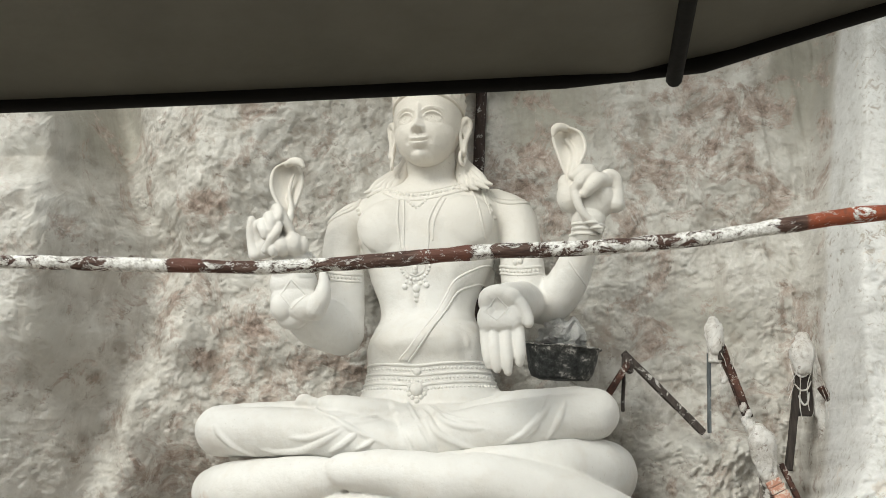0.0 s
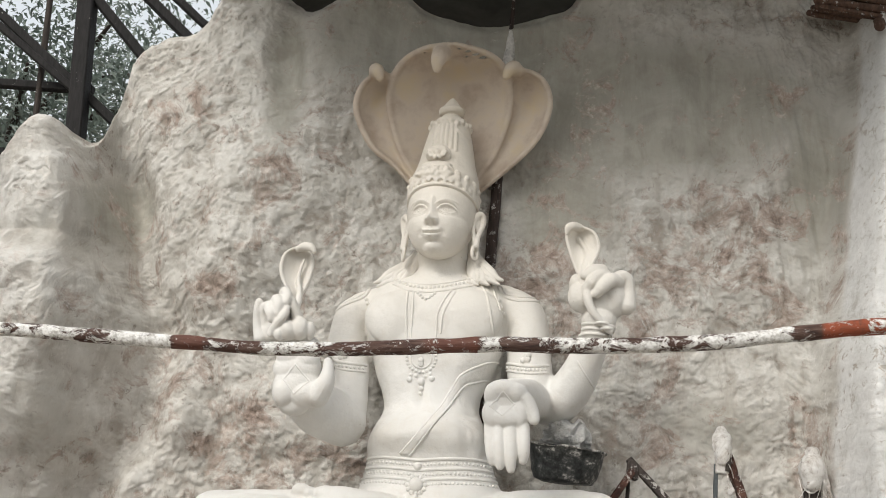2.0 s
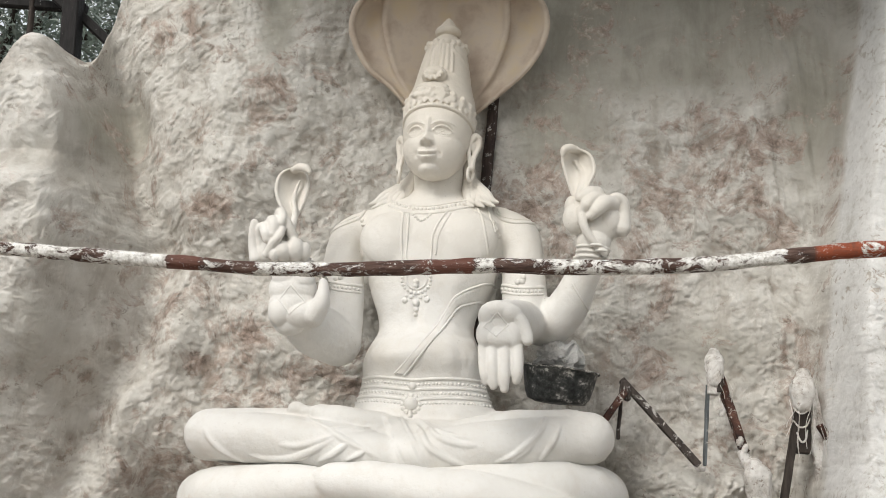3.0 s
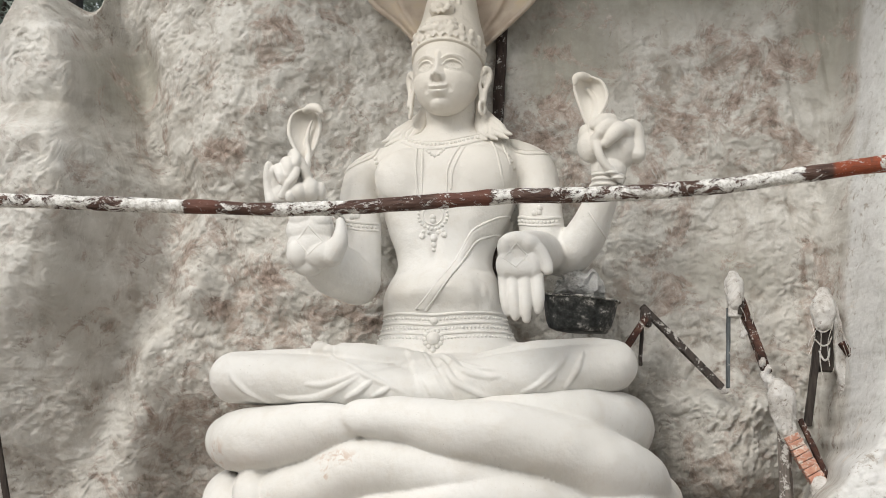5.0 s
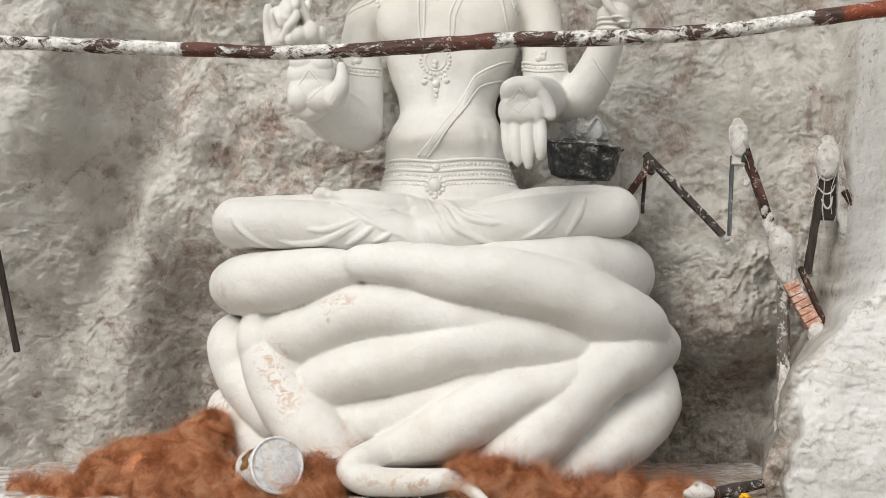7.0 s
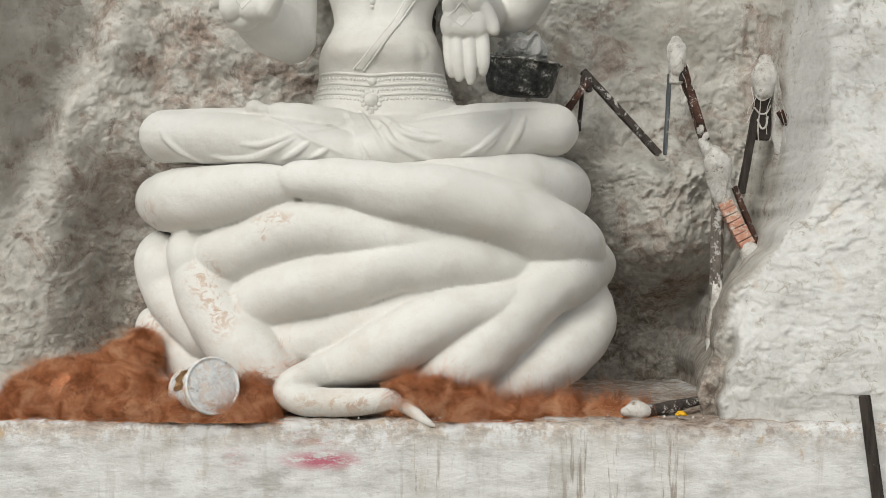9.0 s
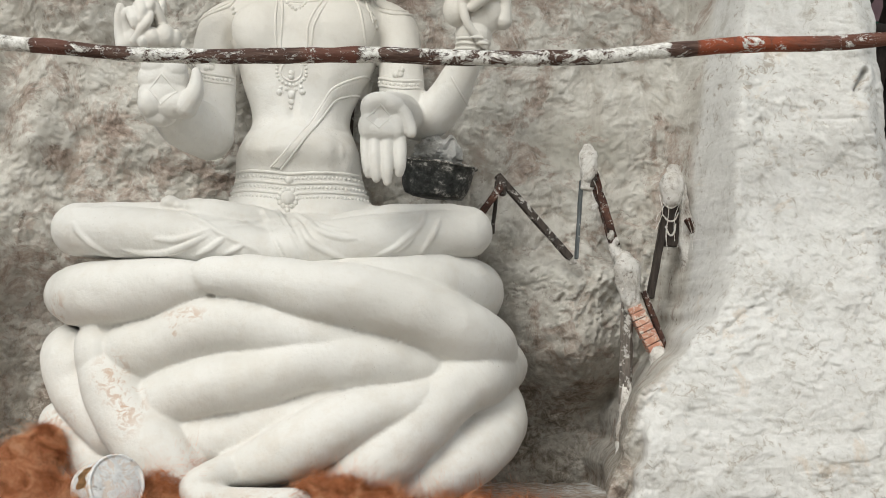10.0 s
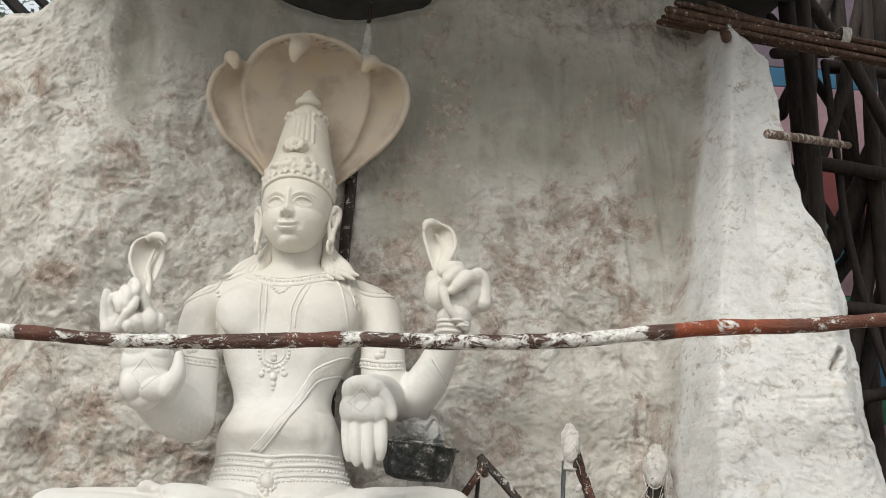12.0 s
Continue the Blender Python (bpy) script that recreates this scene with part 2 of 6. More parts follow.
def make_painted_wood():
    m = Mat("paint_spattered_wood", 0.7)
    grain = m.noise(9, 6, 0.6, m.scaled(1.0, 8, 8))
    c = m.ramp(grain, (0.3, (0.030, 0.018, 0.014)), (0.5, (0.080, 0.045, 0.035)), (0.7, (0.16, 0.11, 0.09)))
    # how thick the paint lies along the pole
    along = m.span(m.along(0), -2.6, 2.6)
    thick = m.ramp(along, (0.0, 0.52), (-0.000, 0.52), (0.033, 0.56), (0.066, 0.50), (0.127, 0.52), (0.138, 0.70), (0.184, 0.66), (0.188, 0.30), (0.216, 0.30), (0.222, 0.46), (0.267, 0.44), (0.283, 0.60), (0.329, 0.58), (0.337, 0.38), (0.416, 0.38), (0.426, 0.30), (0.469, 0.30), (0.473, 0.68), (0.490, 0.62), (0.494, 0.36), (0.545, 0.46), (0.566, 0.60), (0.592, 0.58), (0.602, 0.46), (0.678, 0.50), (0.688, 0.68), (0.755, 0.68), (0.760, 0.26), (0.782, 0.36), (0.82, 0.34), (1.0, 0.30))
    fine = m.noise(16, 9, 0.78, m.scaled(0.6, 1.0, 1.0), 0.6)
    f = m.ramp(m.mix(0.74, thick, fine), (0.490, 0.0), (0.512, 1.0))
    warm = m.times(m.ramp(m.noise(3, 3), (0.40, 0.5), (0.6, 0.95)), m.ramp(along, (0.187, 0.0), (0.190, 0.9), (0.215, 0.9), (0.220, 0.1), (0.418, 0.1), (0.427, 0.95), (0.469, 0.95), (0.473, 0.0)))
    c = m.mix(warm, c, (0.15, 0.055, 0.038))
    red = m.ramp(along, (0.781, 0.0), (0.786, 1.0), (0.86, 0.9), (0.90, 0.25))
    c = m.mix(m.times(red, m.ramp(fine, (0.36, 0.3), (0.46, 0.95))), c, (0.27, 0.065, 0.028))
    c = m.mix(f, c, m.ramp(m.noise(40, 8, 0.75), (0.40, (0.42, 0.40, 0.37)), (0.52, (0.72, 0.71, 0.68)), (0.62, (0.82, 0.81, 0.79))))
    return m.color(c).bump((grain, 0.5, 0.012), (f, 0.6, 0.008)).m


def make_dark_wood(name="weathered_dark_timber", base=(0.035, 0.028, 0.024), splash=0.66):
    m = Mat(name, 0.8)
    grain = m.noise(7, 6, 0.65, m.scaled(6, 6, 1))
    c = m.ramp(grain, (0.3, tuple(v * 0.5 for v in base)), (0.7, tuple(v * 1.8 for v in base)))
    spl = m.ramp(m.noise(24, 8, 0.75), (splash, 0.0), (splash + 0.03, 0.85))
    c = m.mix(spl, c, (0.55, 0.53, 0.50))
    return m.color(c).bump((grain, 0.5, 0.01)).m


def make_rust(name="rusty_steel_bar"):
    m = Mat(name, 0.75, 0.2)
    n = m.noise(14, 8, 0.7)
    c = m.ramp(n, (0.35, (0.025, 0.019, 0.017)), (0.52, (0.075, 0.034, 0.025)), (0.66, (0.17, 0.085, 0.062)))
    spl = m.ramp(m.noise(26, 9, 0.78), (0.565, 0.0), (0.60, 0.9))
    c = m.mix(spl, c, (0.62, 0.60, 0.56))
    return m.color(c).bump((n, 0.4, 0.01)).m


def make_fibre():
    m = Mat("coconut_fibre", 0.9, spec=0.1)
    isl = m.t.nodes.new("ShaderNodeNewGeometry").outputs["Random Per Island"]
    h = m.mix(0.22, m.ramp(m.noise(9, 6, 0.65, dist=0.8), (0.36, 0.0), (0.64, 1.0)), isl)
    c = m.ramp(h, (0.18, (0.36, 0.12, 0.052)), (0.5, (0.76, 0.295, 0.135)), (0.8, (0.94, 0.53, 0.31)))
    return m.color(c).bump((m.noise(60, 6, 0.8, m.scaled(0.4, 1, 1.6)), 1.0, 0.02)).m


def make_plain(name, c, rough=0.7, metal=0.0, scale=12, vary=0.35, bump=0.2):
    m = Mat(name, rough, metal)
    n = m.noise(scale, 6, 0.65)
    col = m.ramp(n, (0.3, tuple(v * (1 - vary) for v in c)), (0.7, tuple(min(1, v * (1 + vary)) for v in c)))
    return m.color(col).bump((n, bump, 0.01)).m


M_STATUE = make_statue_plaster()
M_HOOD = make_hood_plaster()
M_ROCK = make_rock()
M_WHITEWASH = make_whitewash()
M_POLE = make_painted_wood()
M_DARKWOOD = make_dark_wood()
M_RUST = make_rust()
M_FIBRE = make_fibre()


# ---------------------------------------------------------------- mesh helpers
def part(name, bm, material, parent=None, label="", smooth=True):
    """Links a bmesh as one mesh object, under a thing if one is given."""
    me = bpy.data.meshes.new(name)
    bm.to_mesh(me)
    bm.free()
    for mat in material if isinstance(material, (list, tuple)) else (material,):
        me.materials.append(mat)
    if smooth:
        me.shade_smooth()
    ob = new(name, me)
    ob.parent = parent
    if label:
        tagged(ob, label)
    return ob


def centred(ob, base):
    """Moves a mesh built in world places so that its origin lies at base."""
    ob.data.transform(Matrix.Translation(-Vector(base)))
    ob.location = base
    return ob


def spline(points, steps):
    """A smooth run (Catmull-Rom) through tuples of any length."""
    pts = np.array(points, float)
    pts = np.vstack([2 * pts[0] - pts[1], pts, 2 * pts[-1] - pts[-2]])
    out = []
    for i in range(1, len(pts) - 2):
        a, b, c, d = pts[i - 1], pts[i], pts[i + 1], pts[i + 2]
        for k in range(steps):
            t = k / steps
            out.append(0.5 * (2 * b + (c - a) * t + (2 * a - 5 * b + 4 * c - d) * t * t + (3 * b - a - 3 * c + d) * t ** 3))
    out.append(pts[-2])
    return np.array(out)


def tube(bm, points, steps=8, seg=20, wobble=0.0, flat=1.0, mat=0, seed=0.0):
    """A round limb through (x, y, z, radius), closed with domed ends."""
    run = spline(points, steps)
    ps = [Vector(p[:3]) for p in run]
    rs = [max(0.002, p[3]) for p in run]
    first, last = (ps[0] - ps[1]).normalized(), (ps[-1] - ps[-2]).normalized()
    head = [(ps[0] + first * rs[0] * math.sin(a), rs[0] * math.cos(a)) for a in (1.35, 1.0, 0.6, 0.25)]
    tail = [(ps[-1] + last * rs[-1] * math.sin(a), rs[-1] * math.cos(a)) for a in (0.25, 0.6, 1.0, 1.35)]
    allp = head + list(zip(ps, rs)) + tail
    side = None
    rings = []
    for i, (p, r) in enumerate(allp):
        q, o = allp[min(i + 1, len(allp) - 1)][0], allp[max(i - 1, 0)][0]
        way = (q - o).normalized()
        if side is None:
            side = way.orthogonal().normalized()
        side = (side - way * side.dot(way)).normalized()
        up = way.cross(side)
        ring = []
        for k in range(seg):
            a = 2 * math.pi * k / seg
            rr = r
            if wobble:
                rr *= 1 + wobble * noise.noise((p + (side * math.cos(a) + up * math.sin(a)) * r) * 9 + Vector((seed, 0, 0)))
            v = side * math.cos(a) + up * math.sin(a)
            if flat != 1.0:
                v.y *= flat
            ring.append(bm.verts.new(p + v * rr))
        rings.append(ring)
    for a, b in zip(rings, rings[1:]):
        for k in range(seg):
            f = bm.faces.new((a[k], a[(k + 1) % seg], b[(k + 1) % seg], b[k]))
            f.material_index = mat
    for ring in (rings[0][::-1], rings[-1]):
        f = bm.faces.new(ring)
        f.material_index = mat
    return bm


def ball(bm, x, y, z, rx, ry, rz, turn=None, sub=24, mat=0):
    m = Matrix.Translation((x, y, z)) @ (turn or Matrix()) @ Matrix.Diagonal((rx, ry, rz, 1))
    before = len(bm.faces)
    bmesh.ops.create_uvsphere(bm, u_segments=sub, v_segments=sub // 2 + 2, radius=1, matrix=m)
    if mat:
        bm.faces.ensure_lookup_table()
        for f in bm.faces[before:]:
            f.material_index = mat
    return bm


def loft(bm, rings, seg=48, power=2.3, mat=0):
    """A closed body through level rings of (z, x, y, half width, half depth)."""
    made = []
    for z, x, y, hw, hd in spline(rings, 6):
        hw, hd = max(hw, .004), max(hd, .004)
        ring = []
        for k in range(seg):
            a = 2 * math.pi * k / seg
            c, s = math.cos(a), math.sin(a)
            ring.append(bm.verts.new((x + hw * math.copysign(abs(c) ** (2 / power), c), y + hd * math.copysign(abs(s) ** (2 / power), s), z)))
        made.append(ring)
    for a, b in zip(made, made[1:]):
        for k in range(seg):
            bm.faces.new((a[k], a[(k + 1) % seg], b[(k + 1) % seg], b[k])).material_index = mat
    bm.faces.new(made[0][::-1]).material_index = mat
    bm.faces.new(made[-1]).material_index = mat
    return bm


def box(bm, x0, y0, z0, x1, y1, z1, turn=None, bevel=0.0, mat=0):
    m = Matrix.Translation(((x0 + x1) / 2, (y0 + y1) / 2, (z0 + z1) / 2)) @ (turn or Matrix()) @ Matrix.Diagonal((x1 - x0, y1 - y0, z1 - z0, 1))
    got = bmesh.ops.create_cube(bm, size=1, matrix=m)
    if bevel:
        edges = list({e for v in got["verts"] for e in v.link_edges})
        bmesh.ops.bevel(bm, geom=edges, offset=bevel, segments=2, affect="EDGES", profile=0.6)
    return bm


def beam(bm, a, b, w, h, bevel=0.006):
    """A squared timber from a to b."""
    a, b = Vector(a), Vector(b)
    way = b - a
    m = Matrix.Translation((a + b) / 2) @ way.to_track_quat("Z", "Y").to_matrix().to_4x4() @ Matrix.Diagonal((w, h, way.length, 1))
    got = bmesh.ops.create_cube(bm, size=1, matrix=m)
    edges = list({e for v in got["verts"] for e in v.link_edges})
    bmesh.ops.bevel(bm, geom=edges, offset=bevel, segments=1, affect="EDGES")
    return bm


def fused(bm, voxel, smooth):
    """The bodies in bm grown into one skin and softened."""
    me = bpy.data.meshes.new("clay")
    bm.to_mesh(me)
    bm.free()
    ob = bpy.data.objects.new("clay", me)
    scene.collection.objects.link(ob)
    rm = ob.modifiers.new("skin", "REMESH")
    rm.mode = "VOXEL"
    rm.voxel_size = voxel
    sm = ob.modifiers.new("soft", "SMOOTH")
    sm.factor = 0.5
    sm.iterations = smooth
    got = bpy.data.meshes.new_from_object(ob.evaluated_get(bpy.context.evaluated_depsgraph_get()))
    bpy.data.objects.remove(ob)
    out = bmesh.new()
    out.from_mesh(got)
    bpy.data.meshes.remove(got)
    bpy.data.meshes.remove(me)
    return out


def joined(target, source, mat=0):
    me = bpy.data.meshes.new("join")
    source.to_mesh(me)
    source.free()
    before = len(target.faces)
    target.from_mesh(me)
    bpy.data.meshes.remove(me)
    target.faces.ensure_lookup_table()
    for f in target.faces[before:]:
        f.material_index = mat
    return target

# ---------------------------------------------------------------- structure
def step(a, b, v):
    t = np.clip((v - a) / (b - a), 0, 1)
    return t * t * (3 - 2 * t)


LATTICE = np.random.RandomState(4).permutation(4096)


def waves(x, z):
    """Gradient noise on a plane, about -1 to 1, for whole arrays."""
    x0, z0 = np.floor(x).astype(int), np.floor(z).astype(int)
    fx, fz = x - x0, z - z0
    u, v = fx ** 3 * (fx * (fx * 6 - 15) + 10), fz ** 3 * (fz * (fz * 6 - 15) + 10)

    def corner(i, j):
        a = LATTICE[(LATTICE[(x0 + i) % 4096] + z0 + j) % 4096] * (2 * math.pi / 4096)
        return np.cos(a) * (fx - i) + np.sin(a) * (fz - j)

    low = corner(0, 0) * (1 - u) + corner(1, 0) * u
    high = corner(0, 1) * (1 - u) + corner(1, 1) * u
    return (low * (1 - v) + high * v) * 1.5


def layered(x, z, freq, octaves, keep=0.55):
    total, amp = 0.0, 1.0
    for k in range(octaves):
        total = total + amp * waves(x * freq + 17.3 * k, z * freq - 9.1 * k)
        freq, amp = freq * 2.03, amp * keep
    return total


TOP_X = (-3.9, -3.45, -3.20, -3.12, -3.05, -2.96, -2.88, -2.77, -2.71, -2.66, -2.62, -2.52, -2.14, -2.04, -1.95, -1.72, -1.58, -1.38, -1.05, -0.82, -0.60, -0.25, 0.11, 0.34, 0.42, 0.7, 1.6, 2.1, 2.4, 2.6)
TOP_Z = (2.9, 3.5, 4.10, 4.40, 4.52, 4.55, 4.51, 4.43, 4.50, 4.75, 5.05, 5.20, 5.29, 5.45, 5.62, 5.72, 5.60, 5.43, 5.60, 5.62, 5.42, 5.33, 5.37, 5.46, 5.58, 5.8, 6.0, 5.5, 5.1, 5.0)
RIM_Z = (0.6, 1.3, 2.25, 2.49, 2.71, 2.99, 3.25, 3.55, 3.78, 3.87, 3.90, 4.13, 4.49, 4.93, 5.4)
RIM_X = (2.70, 2.74, 2.75, 2.726, 2.72, 2.70, 2.70, 2.69, 2.655, 2.63, 2.565, 2.53, 2.495, 2.48, 2.48)


SOFTEN = (-0.05, -0.025, 0.0, 0.025, 0.05)


def hump(x, x0, rx, z=0.0, z0=0.0, rz=1e9):
    return np.exp(-((x - x0) / rx) ** 2 - ((z - z0) / rz) ** 2)


def wall_depth(x, z):
    """How far back the cave wall lies at places of its face, and how much whitewash it wears."""
    y = 7.42 - 0.05 * z
    # left pillar and the groove beside it
    g = np.interp(z, (0.6, 1.6, 2.1, 2.6, 3.1, 3.6, 4.2, 4.8), (2.9, 2.75, 2.62, 2.42, 2.26, 2.36, 2.55, 2.7)) + 0.03 * np.sin(z * 9)
    k0 = step(0.0, 1.0, (-g - x) / np.interp(z, (2.4, 3.3, 3.8), (0.70, 0.52, 0.30)))
    y = y - np.interp(z, (1.2, 2.4, 3.3, 3.55, 3.75, 4.2), (0.30, 0.40, 0.52, 0.50, 0.36, 0.46)) * k0 * (1 - 0.3 * step(3.9, 4.6, z)) - 0.10 * np.sin(np.clip((-g - x) / 0.9, 0, 1) * math.pi)
    y = y + 0.15 * hump(x, 0.06 - g, 0.15) * step(1.2, 2.2, z) + 0.20 * hump(x, -2.52, 0.17, z, 4.12, 0.30) + 0.09 * hump(x, -1.50, 0.13, z, 5.05, 0.5)
    # ledges and hollows across the pillar
    y = y + 0.07 * np.exp(-((z - 3.62 - 0.1 * x) / 0.10) ** 2) * k0 - 0.06 * np.exp(-((z - 3.35) / 0.16) ** 2) * k0
    y = y - 0.14 * hump(x, -2.02, 0.12, z, 2.68, 0.22) - 0.10 * hump(x, -2.35, 0.14, z, 2.2, 0.4) - 0.08 * hump(x, -2.75, 0.12, z, 2.2, 0.7)
    # swellings of the rough part on the left
    y = y - 0.26 * hump(x, -1.65, 0.50, z, 4.0, 0.80) - 0.10 * hump(x, -2.05, 0.2, z, 4.75, 0.4) - 0.10 * hump(x, -1.2, 0.4, z, 2.75, 0.3) - 0.10 * hump(x, -1.75, 0.3, z, 3.55, 0.3)
    # hollow behind the figure's foot, foot of the bank below the bars
    y = y + 0.38 * step(-2.5, -2.1, x) * (step(2.25, 1.55, z) * step(1.0, 0.5, x) + step(1.6, 1.0, z) * step(0.5, 1.0, x))
    y = y - 0.30 * hump(x, 1.22, 0.26) * step(2.15, 1.85, z) * step(0.9, 1.5, z)
    # right flank and its mound
    edge = np.interp(z, (0.6, 1.0, 1.18, 1.3, 1.46, 1.66, 1.83, 2.0, 2.6, 3.5, 5.0), (1.31, 1.36, 1.44, 1.54, 1.60, 1.65, 1.65, 1.64, 1.69, 1.82, 2.04)) + (0.06 * waves(z * 3.5, x * 2) + 0.03 * waves(z * 9, x * 6)) * step(2.0, 1.5, z)
    front = np.interp(z, (0.6, 1.0, 1.5, 2.0, 3.0, 4.0, 5.0), (5.875, 5.92, 6.08, 6.32, 6.55, 6.66, 6.78))
    w = np.interp(z, (0.8, 1.3, 1.66, 2.0, 2.4, 3.0, 4.5), (0.10, 0.12, 0.18, 0.24, 0.24, 0.22, 0.22))
    k = step(0.0, w, x - edge)
    corner = step(0.25, 0.19, x - edge) * step(1.30, 0.90, z)
    y = y * (1 - k) + (front - 0.12 * (x - 2.2) + 0.13 * corner) * k
    y = y - 0.14 * hump(x, 2.55, 0.18, z, 3.0, 0.85) + 0.05 * hump(x, 2.28, 0.09) * step(3.4, 3.9, z)
    y = y - 0.08 * hump(x, 2.2, 0.3, z, 1.9, 0.25) + 0.05 * hump(x, 2.45, 0.1, z, 2.45, 0.12)
    # cracks and a hole in the flank
    for ax, az, bx, bz, r, deep in ((2.29, 4.25, 2.27, 3.79, .010, .010), (2.226, 3.755, 2.288, 3.587, .008, .010), (2.288, 3.587, 2.406, 3.694, .009, .016), (2.527, 2.918, 2.60, 3.02, .016, .07), (2.353, 2.763, 2.514, 2.758, .014, .014), (2.514, 2.758, 2.582, 2.618, .014, .016), (2.05, 2.75, 2.12, 2.50, .012, .02), (1.80, 2.9, 1.86, 2.45, .018, .02)):
        t = np.clip(((x - ax) * (bx - ax) + (z - az) * (bz - az)) / ((bx - ax) ** 2 + (bz - az) ** 2), 0, 1)
        far = np.hypot(x - ax - t * (bx - ax) + 0.012 * waves(z * 12, x * 12), z - az + 0.012 * waves(x * 13, z * 11) - t * (bz - az))
        y = y + deep * np.exp(-(far / r) ** 2)
    return y, np.maximum(step(0.25, 0.7, k) * (1 - 0.9 * np.maximum(corner, step(1.75, 1.35, z) * step(0.24, 0.10, x - edge))), 0.28 * k0 * step(1.4, 2.4, z))


# where the wall is skimmed smooth, and where its brown base coat shows: x, z, half sizes, how much
SKIMMED = ((.75, 4.75, 1.4, .55, 1), (-.4, 5.2, 1.2, .5, 1), (.30, 4.1, .45, .5, .8), (-1.5, 4.95, .16, .6, .9), (1.85, 4.3, .24, .7, .85), (-2.52, 4.05, .25, .35, .8), (-2.75, 3.7, .4, .3, .5), (1.2, 2.72, .5, .3, .55), (-2.75, 2.6, .35, .6, .45), (.35, 3.75, .25, .3, .5))
BARED = ((1.15, 3.75, .75, .60, .48), (1.30, 4.12, .45, .20, .56), (1.57, 3.48, .25, .25, .58), (.05, 3.62, .40, .22, .66), (.60, 3.25, .7, .3, .45), (-2.1, 4.72, .25, .25, .46), (-1.87, 3.46, .35, .14, .56), (-2.14, 2.95, .14, .5, .55), (-1.5, 2.5, .8, .6, .48), (-1.4, 2.2, .6, .4, .52),
         (-2.1, 1.8, .5, .6, .48), (-1.9, 1.4, .5, .6, .52), (1.70, 3.0, .09, .55, .56), (.75, 2.7, .5, .5, .40), (1.1, 1.3, .5, .5, .56), (1.46, .72, .13, .22, .64), (-2.6, 1.4, .4, .5, .40), (-1.5, 4.1, .7, .7, .36), (1.2, 2.2, .4, .3, .40), (2.1, 2.4, .35, .5, .40), (1.18, 4.16, .11, .13, .62), (1.60, 4.06, .17, .12, .60), (1.58, 3.46, .12, .2, .62), (.02, 3.68, .2, .12, .70))


